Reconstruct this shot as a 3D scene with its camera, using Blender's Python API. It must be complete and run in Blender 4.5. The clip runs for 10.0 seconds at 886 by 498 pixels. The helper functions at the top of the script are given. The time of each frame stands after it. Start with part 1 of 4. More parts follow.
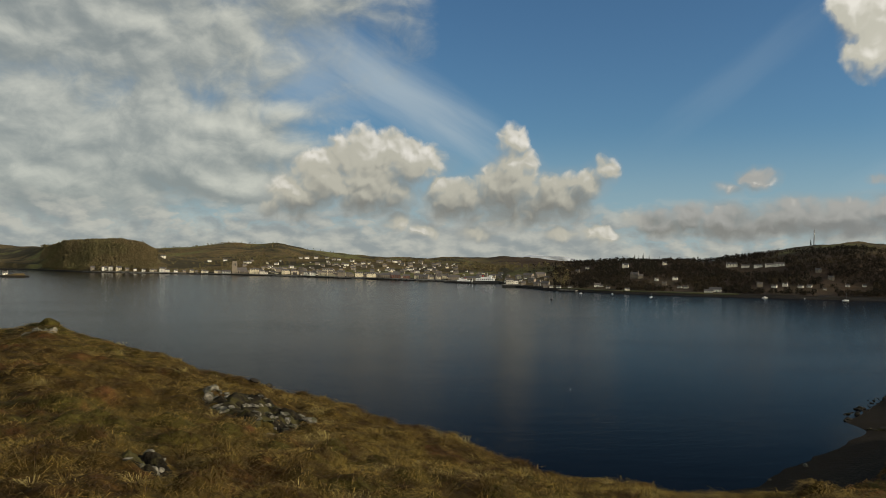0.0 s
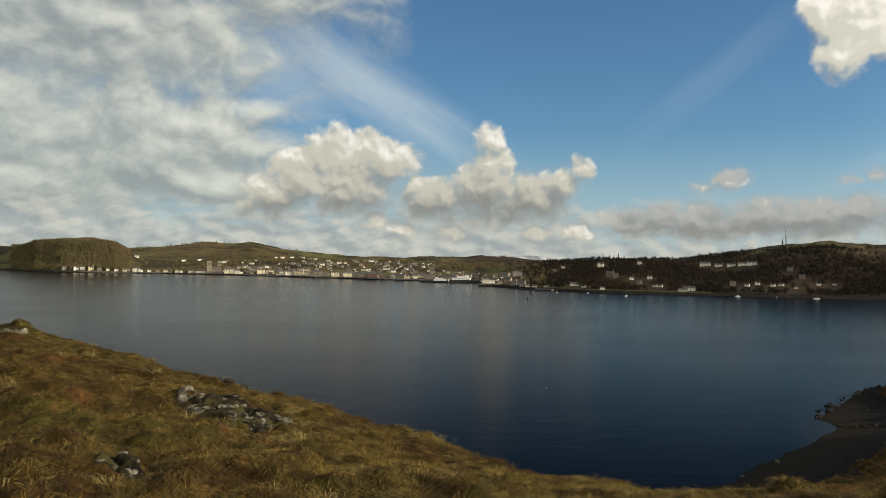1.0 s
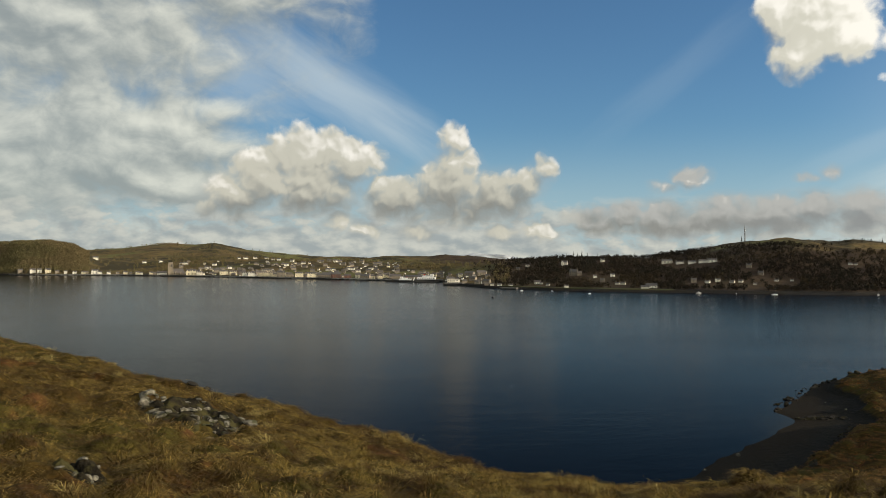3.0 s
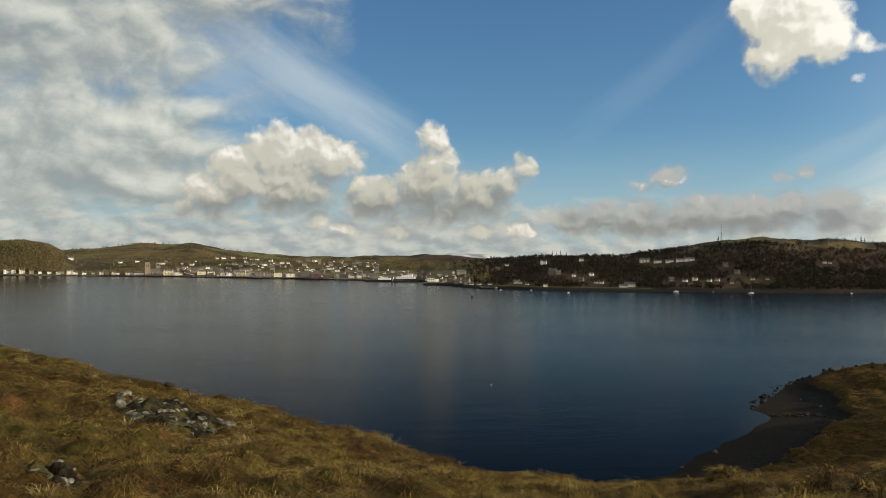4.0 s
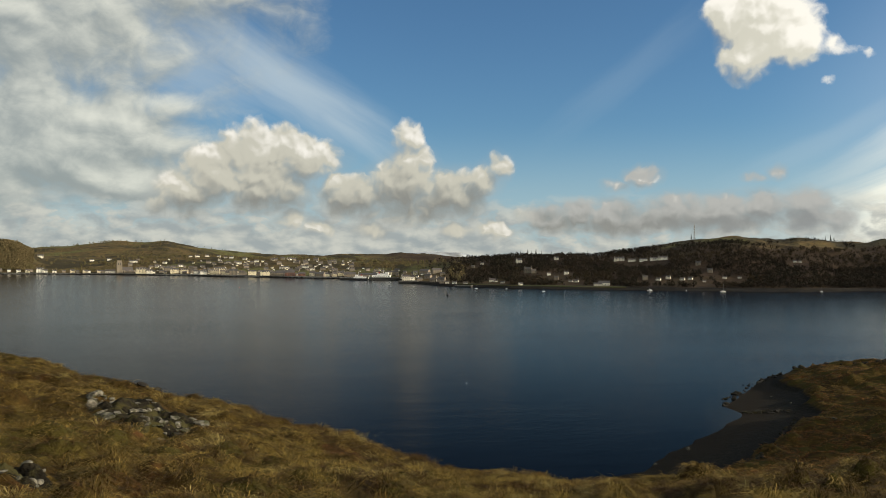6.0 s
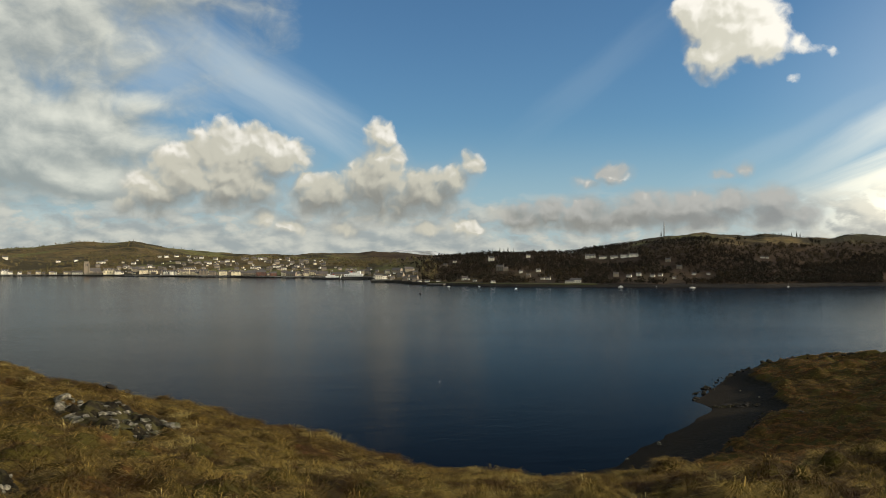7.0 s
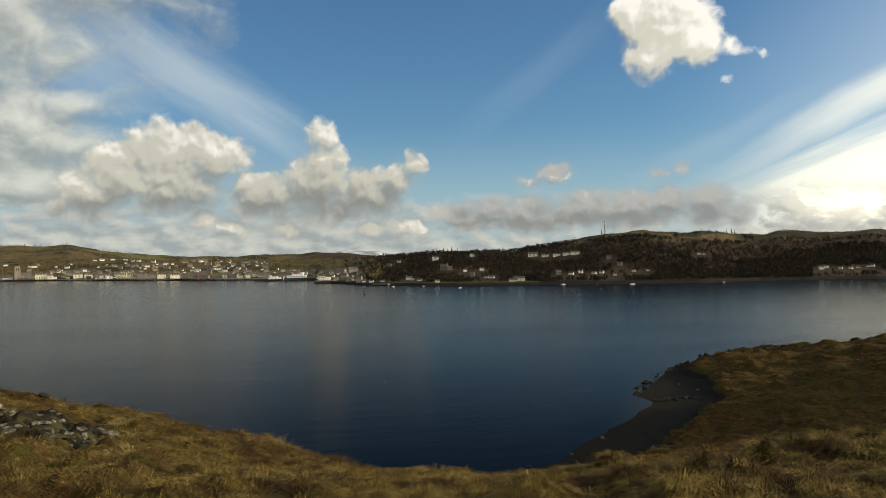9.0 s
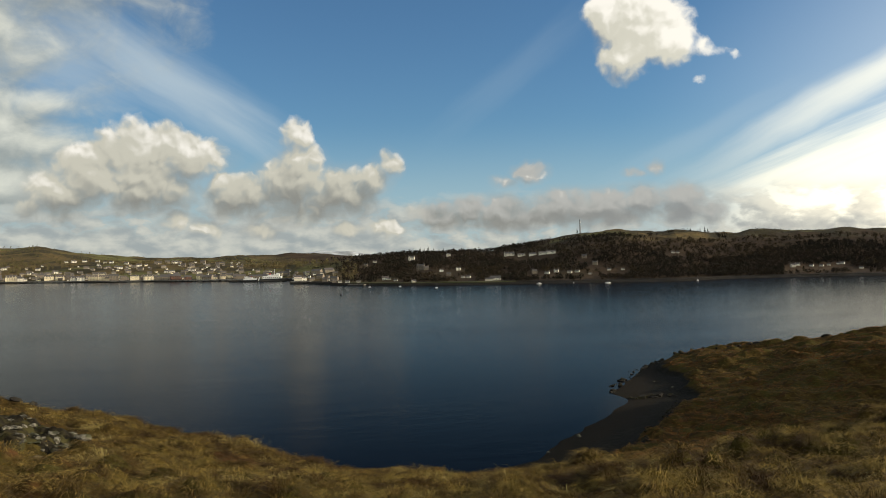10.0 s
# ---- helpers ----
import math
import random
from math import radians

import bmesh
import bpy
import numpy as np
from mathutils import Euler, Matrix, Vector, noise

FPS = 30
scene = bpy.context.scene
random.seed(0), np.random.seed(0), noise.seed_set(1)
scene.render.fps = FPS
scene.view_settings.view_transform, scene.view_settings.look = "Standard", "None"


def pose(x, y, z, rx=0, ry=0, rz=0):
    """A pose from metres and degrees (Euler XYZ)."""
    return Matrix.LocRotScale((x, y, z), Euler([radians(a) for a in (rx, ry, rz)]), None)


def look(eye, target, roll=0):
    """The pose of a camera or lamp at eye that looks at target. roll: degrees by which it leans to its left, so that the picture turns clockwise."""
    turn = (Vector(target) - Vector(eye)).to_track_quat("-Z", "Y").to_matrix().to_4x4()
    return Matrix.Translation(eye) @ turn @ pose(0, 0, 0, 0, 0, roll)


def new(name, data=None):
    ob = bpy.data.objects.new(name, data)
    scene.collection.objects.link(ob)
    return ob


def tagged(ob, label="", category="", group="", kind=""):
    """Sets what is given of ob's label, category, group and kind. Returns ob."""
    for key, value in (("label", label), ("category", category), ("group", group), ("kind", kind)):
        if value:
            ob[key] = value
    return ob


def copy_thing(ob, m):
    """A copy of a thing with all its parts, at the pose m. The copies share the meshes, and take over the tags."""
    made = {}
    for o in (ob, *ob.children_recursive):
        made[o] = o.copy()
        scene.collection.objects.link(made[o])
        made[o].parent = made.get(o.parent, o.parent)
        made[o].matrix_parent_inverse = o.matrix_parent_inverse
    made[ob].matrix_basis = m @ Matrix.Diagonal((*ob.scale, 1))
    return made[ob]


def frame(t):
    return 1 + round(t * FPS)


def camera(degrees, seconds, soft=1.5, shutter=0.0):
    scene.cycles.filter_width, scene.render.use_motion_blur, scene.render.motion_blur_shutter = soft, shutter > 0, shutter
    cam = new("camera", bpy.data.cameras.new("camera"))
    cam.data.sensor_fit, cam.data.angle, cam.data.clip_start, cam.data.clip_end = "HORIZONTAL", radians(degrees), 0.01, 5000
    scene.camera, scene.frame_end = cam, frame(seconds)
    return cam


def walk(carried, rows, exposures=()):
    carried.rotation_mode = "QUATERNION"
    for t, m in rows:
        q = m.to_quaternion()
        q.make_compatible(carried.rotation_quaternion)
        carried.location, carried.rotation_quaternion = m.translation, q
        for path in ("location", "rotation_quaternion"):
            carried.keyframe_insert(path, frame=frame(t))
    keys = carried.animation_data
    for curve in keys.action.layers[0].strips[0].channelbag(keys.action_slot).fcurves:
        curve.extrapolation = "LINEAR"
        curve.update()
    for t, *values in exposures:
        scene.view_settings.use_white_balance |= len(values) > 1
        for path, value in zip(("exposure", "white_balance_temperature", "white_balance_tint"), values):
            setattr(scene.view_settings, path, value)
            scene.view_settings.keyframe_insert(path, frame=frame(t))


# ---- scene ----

# ------------------------------------------------------------------ camera
EYE = (0.0, 0.0, 32.0)          # on a hillside, 32 m over the sea


def spot(az, el, d=100.0):
    """A place d metres from the eye: az degrees to the right of +y, el degrees up."""
    a, e = radians(az), radians(el)
    return (EYE[0] + d * math.sin(a) * math.cos(e), EYE[1] + d * math.cos(a) * math.cos(e), EYE[2] + d * math.sin(e))


cam = camera(58.5, 10.0, soft=0.85)
PATH = [
    (0.0, look(EYE, spot(-0.011, 0.904), 0.698)),
    (0.5, look(EYE, spot(0.951, 0.899), 0.665)),
    (1.0, look(EYE, spot(1.695, 0.876), 0.640)),
    (1.5, look(EYE, spot(2.431, 0.868), 0.565)),
    (2.0, look(EYE, spot(3.160, 0.868), 0.430)),
    (2.5, look(EYE, spot(3.608, 0.860), 0.290)),
    (4.0, look(EYE, spot(5.735, 0.815), 0.050)),
    (4.5, look(EYE, spot(6.198, 0.790), 0.095)),
    (5.0, look(EYE, spot(6.487, 0.778), 0.175)),
    (5.5, look(EYE, spot(6.751, 0.750), 0.220)),
    (7.0, look(EYE, spot(9.503, 0.590), -0.300)),
    (7.5, look(EYE, spot(10.312, 0.550), -0.490)),
    (8.0, look(EYE, spot(11.649, 0.535), -0.680)),
    (8.5, look(EYE, spot(12.731, 0.520), -0.870)),
    (9.0, look(EYE, spot(13.556, 0.520), -0.990)),
    (9.5, look(EYE, spot(14.321, 0.530), -1.100)),
    (10.0, look(EYE, spot(15.271, 0.475), -1.300)),
]
walk(cam, PATH, [(0.0, -0.28), (0.5, 0.0), (1.0, 0.02), (10.0, 0.03)])

# ------------------------------------------------------------------ sun
SUN_AZ, SUN_EL = 106.0, 16.0
sun = new("sun", bpy.data.lights.new("sun", "SUN"))
sun.data.energy, sun.data.angle, sun.data.color = 4.8, radians(0.6), (1.0, 0.86, 0.66)
sun.matrix_world = look(spot(SUN_AZ, SUN_EL, 300), EYE)

# ------------------------------------------------------------------ node helpers


def put(val, sock, tree):
    """Set an input to a number, a colour or another node's output."""
    if isinstance(val, bpy.types.NodeSocket):
        tree.links.new(val, sock)
    elif isinstance(val, (int, float)):
        sock.default_value = val
    else:
        v = tuple(val)
        sock.default_value = v if len(v) == len(sock.default_value) else (*v, 1.0)


class Net:
    """Terse calls for building a node tree."""

    def __init__(self, tree):
        self.tree = tree

    def node(self, kind):
        return self.tree.nodes.new(kind)

    def math(self, op, a, b=0.0, c=0.0, clamp=False):
        n = self.node("ShaderNodeMath")
        n.operation, n.use_clamp = op, clamp
        for sock, val in zip(n.inputs, (a, b, c)):
            put(val, sock, self.tree)
        return n.outputs[0]

    def vec(self, op, a, b=(0, 0, 0), scale=None):
        n = self.node("ShaderNodeVectorMath")
        n.operation = op
        put(a, n.inputs[0], self.tree)
        put(b, n.inputs[1], self.tree)
        if scale is not None:
            put(scale, n.inputs["Scale"], self.tree)
        return n.outputs["Value"] if op in ("LENGTH", "DOT_PRODUCT") else n.outputs[0]

    def xyz(self, x, y, z=0.0):
        n = self.node("ShaderNodeCombineXYZ")
        for sock, val in zip(n.inputs, (x, y, z)):
            put(val, sock, self.tree)
        return n.outputs[0]

    def split(self, v):
        n = self.node("ShaderNodeSeparateXYZ")
        put(v, n.inputs[0], self.tree)
        return n.outputs

    def noise(self, v, scale, detail=4.0, rough=0.55, dims="3D", distort=0.0):
        n = self.node("ShaderNodeTexNoise")
        n.noise_dimensions = dims
        put(v, n.inputs["Vector"], self.tree)
        put(scale, n.inputs["Scale"], self.tree)
        put(detail, n.inputs["Detail"], self.tree)
        put(rough, n.inputs["Roughness"], self.tree)
        put(distort, n.inputs["Distortion"], self.tree)
        return n.outputs["Fac"]

    def cells(self, v, scale, dims="3D", feature="SMOOTH_F1"):
        n = self.node("ShaderNodeTexVoronoi")
        n.voronoi_dimensions, n.feature = dims, feature
        put(v, n.inputs["Vector"], self.tree)
        put(scale, n.inputs["Scale"], self.tree)
        return n.outputs["Distance"]

    def step(self, v, lo, hi, a=0.0, b=1.0, soft=True):
        n = self.node("ShaderNodeMapRange")
        n.interpolation_type = "SMOOTHSTEP" if soft else "LINEAR"
        for sock, val in zip(n.inputs, (v, lo, hi, a, b)):
            put(val, sock, self.tree)
        return n.outputs[0]

    def mix(self, fac, a, b, mode="MIX"):
        n = self.node("ShaderNodeMix")
        n.data_type, n.blend_type = "RGBA", mode
        put(fac, n.inputs[0], self.tree)
        put(a, n.inputs[6], self.tree)
        put(b, n.inputs[7], self.tree)
        return n.outputs[2]


# ------------------------------------------------------------------ sky with its clouds
world = bpy.data.worlds.new("sky")
scene.world = world
world.use_nodes = True
world.node_tree.nodes.clear()
W = Net(world.node_tree)
sky = W.node("ShaderNodeTexSky")
sky.sky_type, sky.sun_disc = "NISHITA", False
sky.sun_elevation, sky.sun_rotation = radians(SUN_EL), radians(SUN_AZ)
sky.altitude, sky.air_density, sky.dust_density, sky.ozone_density = 30.0, 1.0, 0.1, 2.2
toward = W.vec("NORMALIZE", W.node("ShaderNodeTexCoord").outputs["Generated"])
dx, dy, dz = W.split(toward)
AZ = W.math("MULTIPLY", W.math("ARCTAN2", dx, dy), 57.29578)
EL = W.math("MULTIPLY", W.math("ARCSINE", dz), 57.29578)
P0 = W.xyz(AZ, EL)


def heap(P, blobs):
    """How deep inside a heap of puffs (az, el, half width, half height, thickness) a direction lies: 1 at a heart, 0 on the rim."""
    px, py, _ = W.split(P)
    best = None
    for ca, ce, sa, se, thick in blobs:
        u = W.math("MULTIPLY", W.math("SUBTRACT", px, ca), 1 / sa)
        v = W.math("MULTIPLY", W.math("SUBTRACT", py, ce), 1 / se)
        inside = W.math("SUBTRACT", thick, W.math("MULTIPLY_ADD", u, u, W.math("MULTIPLY", v, v)))
        best = inside if best is None else W.math("SMOOTH_MAX", best, inside, 0.30)
    return best


# (az, el, half width, half height, thickness)
HEAPS_AHEAD = (
    (-5.6, 6.7, 3.3, 2.8, 1.0), (-2.5, 7.1, 2.7, 1.7, 1.0), (-4.4, 7.6, 2.4, 1.9, 1.0), (-8.5, 5.9, 2.6, 2.3, 1.0), (-10.6, 4.5, 2.4, 1.8, 0.9), (-12.0, 3.6, 1.7, 1.0, 0.6),
    (-5.5, 5.0, 3.8, 1.9, 1.0), (-9.2, 7.2, 0.9, 0.8, 0.6),
    (5.0, 8.7, 1.5, 1.5, 0.60), (5.1, 7.1, 1.7, 1.5, 0.8), (1.0, 4.4, 2.7, 1.5, 1.0), (4.6, 5.2, 2.7, 2.1, 1.0), (8.0, 4.6, 2.9, 1.9, 1.0),
    (10.5, 5.5, 1.3, 1.4, 0.8), (11.6, 6.7, 1.0, 1.1, 0.6), (-0.2, 5.4, 1.1, 0.8, 0.7), (5.0, 3.4, 6.4, 1.3, 0.7),
    (-3.2, 2.9, 1.4, 0.9, 0.6), (-1.2, 2.3, 1.8, 0.8, 0.5), (2.2, 2.1, 2.2, 0.9, 0.45), (11.2, 2.0, 1.9, 0.9, 0.55), (8.4, 2.0, 1.8, 0.8, 0.5), (13.0, 3.3, 0.7, 0.6, 0.15),
    (-60.0, 6.0, 14.0, 4.0, 1.0),
)
HEAPS_RIGHT = (
    (29.6, 15.6, 3.3, 3.0, 1.0), (27.3, 16.2, 1.7, 1.5, 1.0), (28.6, 13.4, 1.9, 1.6, 1.0), (31.3, 14.3, 2.0, 1.7, 1.0),
    (33.6, 13.8, 1.6, 1.1, 0.10), (34.8, 13.5, 1.8, 0.9, -0.10), (36.0, 13.1, 0.9, 0.7, 0.02), (33.6, 11.5, 0.9, 0.7, 0.15),
    (21.6, 5.8, 1.4, 0.8, 0.8), (19.8, 5.2, 1.4, 0.6, 0.20),
    (15.0, 2.9, 2.0, 1.0, 1.0), (17.2, 3.2, 1.7, 1.0, 1.0), (20.0, 2.9, 2.6, 1.2, 1.0), (24.0, 3.1, 2.4, 1.4, 1.0), (27.0, 3.0, 2.6, 1.4, 1.0),
    (29.5, 3.2, 2.0, 1.5, 1.0), (32.2, 3.2, 1.6, 1.5, 1.0), (34.0, 2.6, 1.5, 1.1, 0.7), (24.0, 2.5, 10.5, 0.85, 0.9),
    (30.4, 5.9, 0.8, 0.6, 0.45), (29.0, 5.6, 1.2, 0.4, 0.20), (38.0, 1.5, 3.6, 0.7, 0.5), (42.5, 1.4, 3.2, 0.6, 0.5), (60.0, 3.4, 9.0, 1.6, 1.0),
)
STRATUS = (
    (-27.0, 18.0, 19.0, 8.5, 1.0), (-27.0, 9.0, 12.0, 4.0, 1.0), (-20.5, 6.2, 9.0, 2.8, 1.0), (-15.5, 8.2, 6.0, 2.2, 1.0),
    (-26.0, 4.6, 9.0, 2.4, 1.0), (-15.6, 5.4, 4.6, 1.6, 1.0), (-12.5, 10.2, 6.0, 1.6, 0.35), (-13.0, 18.2, 7.5, 3.6, 0.7), (-42.0, 42.0, 36.0, 26.0, 1.0),
    (-60.0, 22.0, 26.0, 16.0, 1.0), (-120.0, 30.0, 40.0, 22.0, 1.0), (150.0, 34.0, 44.0, 18.0, 1.0),
)


def drift(P):
    """Bend a direction a little, so that no heap keeps a smooth outline."""
    broad = W.xyz(W.noise(P, 0.34, 2, 0.5, "2D"), W.noise(W.vec("ADD", P, (37, 11, 0)), 0.34, 2, 0.5, "2D"))
    fine = W.xyz(W.noise(P, 1.1, 3, 0.5, "2D"), W.noise(W.vec("ADD", P, (13, 29, 0)), 1.1, 3, 0.5, "2D"))
    Q = W.vec("ADD", P, W.vec("SCALE", W.vec("SUBTRACT", broad, (0.5, 0.5, 0)), scale=0.95))
    return W.vec("ADD", Q, W.vec("SCALE", W.vec("SUBTRACT", fine, (0.5, 0.5, 0)), scale=0.45))


def billow(Q, detail=5):
    """The knobs of a cumulus: round swellings of two sizes with a ragged grain."""
    c1, c2 = W.cells(Q, 0.62, "2D"), W.cells(W.vec("ADD", Q, (5, 3, 0)), 1.5, "2D")
    n = W.math("MULTIPLY_ADD", W.math("SUBTRACT", 0.26, W.math("MULTIPLY", c1, c1)), 0.45, W.math("MULTIPLY", W.math("SUBTRACT", 0.26, W.math("MULTIPLY", c2, c2)), 0.35))
    return W.math("MULTIPLY_ADD", W.math("SUBTRACT", W.noise(Q, 0.75, detail, 0.58, "2D"), 0.5), 0.95, n)


# high veil: a grey sheet over the left, streaks fanning out
flatP = W.vec("MULTIPLY", P0, (0.68, 1.0, 1.0))


def veil(shift, fine):
    """How thick the grey sheet lies."""
    P = W.vec("ADD", flatP, shift)
    f = W.math("ADD", heap(W.vec("ADD", P0, shift), STRATUS), W.math("MULTIPLY", W.math("SUBTRACT", W.noise(P, 0.15, 4, 0.5, "2D", 0.5), 0.5), 2.0))
    return W.math("ADD", f, W.math("MULTIPLY", W.math("SUBTRACT", W.noise(P, 0.55, fine, 0.58, "2D", 0.3), 0.5), 1.0))


sheetF = veil((0, 0, 0), 6)
sheet = W.step(sheetF, -0.85, 0.55)
sheet_lit = W.step(W.math("SUBTRACT", sheetF, veil((0.4, 0.9, 0), 4)), -0.60, 1.0)


def streak(a0, e0, turn, length, width, lo=-0.2, hi=0.9):
    """A feathered streak of cirrus through (a0, e0), leaning by turn degrees."""
    c, s = math.cos(radians(turn)), math.sin(radians(turn))
    u = W.math("MULTIPLY_ADD", W.math("SUBTRACT", AZ, a0), c, W.math("MULTIPLY", W.math("SUBTRACT", EL, e0), s))
    v = W.math("MULTIPLY_ADD", W.math("SUBTRACT", AZ, a0), -s, W.math("MULTIPLY", W.math("SUBTRACT", EL, e0), c))
    v = W.math("ADD", v, W.math("MULTIPLY", W.math("SUBTRACT", W.noise(W.xyz(u, v), 0.12, 3, 0.5, "2D"), 0.5), 1.6))
    r = W.math("SUBTRACT", 1.0, W.vec("LENGTH", W.xyz(W.math("MULTIPLY", u, 1 / length), W.math("MULTIPLY", v, 1 / width))))
    fibre = W.math("SUBTRACT", W.noise(W.xyz(W.math("MULTIPLY", u, 0.12), v), 0.9, 5, 0.55, "2D"), 0.5)
    return W.step(W.math("MULTIPLY_ADD", fibre, 0.7, r), lo, hi)


cirrus = W.math("MULTIPLY", streak(-3.6, 12.2, -29.0, 9.0, 2.2, -0.45, 1.0), 0.66)
cirrus = W.math("MAXIMUM", cirrus, W.math("MULTIPLY", streak(-0.2, 9.6, -36.0, 5.0, 0.9, -0.5, 1.0), 0.55))
cirrus = W.math("MAXIMUM", cirrus, W.math("MULTIPLY", streak(-11.0, 13.4, -22.0, 8.0, 3.2), 0.42))
cirrus = W.math("MAXIMUM", cirrus, W.math("MULTIPLY", streak(21.0, 13.0, 36.0, 8.0, 1.5), 0.09))
cirrus = W.math("MAXIMUM", cirrus, W.math("MULTIPLY", streak(34.0, 8.0, 24.0, 9.0, 1.0), 0.16))
# the bright veil towards the sun: all that lies below a slanting feathered edge
below = W.math("SUBTRACT", W.math("MULTIPLY_ADD", W.math("SUBTRACT", AZ, 31.5), 0.36, 4.0), EL)
fibres = W.noise(W.xyz(W.math("MULTIPLY", W.math("MULTIPLY_ADD", EL, 0.34, AZ), 0.07), below), 0.9, 5, 0.6, "2D")
below = W.math("MULTIPLY_ADD", W.math("SUBTRACT", fibres, 0.5), 3.4, below)
fan = W.math("MULTIPLY", W.step(below, -1.6, 3.4), W.step(AZ, 25.0, 40.0))
fan = W.math("MAXIMUM", fan, W.math("MULTIPLY", streak(45.0, 11.2, 26.0, 12.0, 1.1, -0.6, 1.0), 0.52))

# low bank along the horizon
lowP = W.vec("MULTIPLY", P0, (0.62, 1.25, 1.0))
lowN = W.noise(lowP, 0.62, 4, 0.52, "2D", 0.1)
low = W.math("MAXIMUM", W.math("MULTIPLY", W.step(EL, 5.2, 2.6), W.step(lowN, 0.38, 0.58)), W.step(W.math("ADD", EL, W.math("MULTIPLY", W.math("SUBTRACT", lowN, 0.5), 5.0)), W.step(AZ, 10.0, 15.0, 3.8, 1.6), W.step(AZ, 10.0, 15.0, 1.4, 0.2)))
low_lit = W.step(W.math("SUBTRACT", lowN, W.noise(W.vec("ADD", lowP, (0.30, 0.5, 0)), 0.62, 4, 0.52, "2D", 0.1)), -0.26, 0.28)

# the cumulus heaps: cover, and how the light from the upper right falls on them
Q0 = drift(P0)
HEAPS = HEAPS_AHEAD + HEAPS_RIGHT
near_sun = W.step(AZ, 12.0, 48.0)
bank = W.math("MULTIPLY", W.step(AZ, 12.0, 15.0), W.step(EL, 10.0, 6.5))
F0, B0 = heap(Q0, HEAPS), billow(Q0)
puff = W.math("ADD", F0, B0)
coarse = W.math("SUBTRACT", F0, heap(W.vec("ADD", Q0, (0.35, 0.95, 0)), HEAPS))
knobs = W.math("SUBTRACT", billow(Q0, 2), billow(W.vec("ADD", Q0, (0.20, 0.42, 0)), 2))
slope = W.math("MINIMUM", W.math("MAXIMUM", W.math("MULTIPLY", coarse, 0.66), -0.42), 0.36)
lit = W.math("ADD", slope, W.math("MULTIPLY_ADD", knobs, 0.55, 0.32))
belly = W.math("MULTIPLY", W.step(W.math("MULTIPLY_ADD", AZ, -0.10, EL), 6.4, 3.9), W.step(EL, 2.3, 3.1))
lit = W.math("SUBTRACT", lit, W.math("MULTIPLY", W.math("MULTIPLY", belly, W.step(AZ, 14.0, 10.0)), 0.34))
lit = W.math("ADD", lit, W.math("MULTIPLY", W.math("MULTIPLY", W.step(EL, 9.0, 13.0), near_sun), 0.55))
lit = W.math("SUBTRACT", lit, W.math("MULTIPLY", bank, W.step(EL, 4.8, 2.8, 0.18, 0.48)))
lit = W.math("ADD", lit, W.math("MULTIPLY", W.math("SUBTRACT", W.noise(P0, 0.45, 4, 0.5, "2D"), 0.5), 0.35))
body = W.step(puff, -0.22, W.step(lit, 0.05, 0.75, 1.15, 0.42))
mist = W.math("MULTIPLY", W.math("MULTIPLY", W.step(W.math("MULTIPLY_ADD", B0, 0.6, F0), -1.0, 0.5), W.step(EL, 9.5, 5.5)), 0.42)

sunny = W.step(AZ, 32.0, 46.0)
clear = W.vec("MULTIPLY", W.vec("SCALE", sky.outputs[0], scale=0.090), (0.72, 1.0, 1.20))
clear = W.mix(W.step(EL, 10.0, 0.0, 0.0, 0.65), clear, (0.42, 0.53, 0.62))
glow = W.vec("LENGTH", W.xyz(W.math("MULTIPLY", W.math("SUBTRACT", AZ, 66.0), 1 / 34.0), W.math("MULTIPLY", W.math("SUBTRACT", EL, 7.0), 1 / 20.0)))
col = W.mix(W.math("MULTIPLY", W.step(glow, 1.15, 0.0), 0.80), clear, (0.82, 0.88, 0.90))
col = W.mix(cirrus, col, (0.54, 0.63, 0.67))
col = W.mix(W.math("MULTIPLY", sheet, 0.92), col, W.mix(sheet_lit, (0.305, 0.335, 0.32), (0.76, 0.76, 0.655)))
col = W.mix(fan, col, W.mix(W.step(AZ, 31.0, 42.0), (0.74, 0.75, 0.68), W.mix(W.step(AZ, 42.0, 60.0), (1.35, 1.27, 1.0), (2.6, 2.4, 1.8))))
col = W.mix(W.math("MULTIPLY", low, 0.92), col, W.mix(low_lit, W.mix(sunny, (0.34, 0.375, 0.375), (0.66, 0.63, 0.54)), W.mix(sunny, (0.60, 0.60, 0.53), (1.02, 0.95, 0.76))))
col = W.mix(mist, col, (0.40, 0.425, 0.41))
shade = W.mix(near_sun, (0.255, 0.255, 0.23), (0.28, 0.30, 0.31))
flank = W.mix(bank, W.mix(near_sun, (0.58, 0.56, 0.465), (0.80, 0.77, 0.64)), (0.46, 0.46, 0.43))
crown = W.mix(near_sun, (0.95, 0.91, 0.82), (1.08, 1.03, 0.90))
puff_col = W.mix(W.step(lit, 0.50, 0.95), W.mix(W.step(lit, -0.15, 0.48), shade, flank), crown)
col = W.mix(W.math("MULTIPLY", body, 0.97), col, puff_col)
bg = W.node("ShaderNodeBackground")
put(col, bg.inputs["Color"], world.node_tree)
world.node_tree.links.new(bg.outputs[0], W.node("ShaderNodeOutputWorld").inputs[0])

# ------------------------------------------------------------------ materials


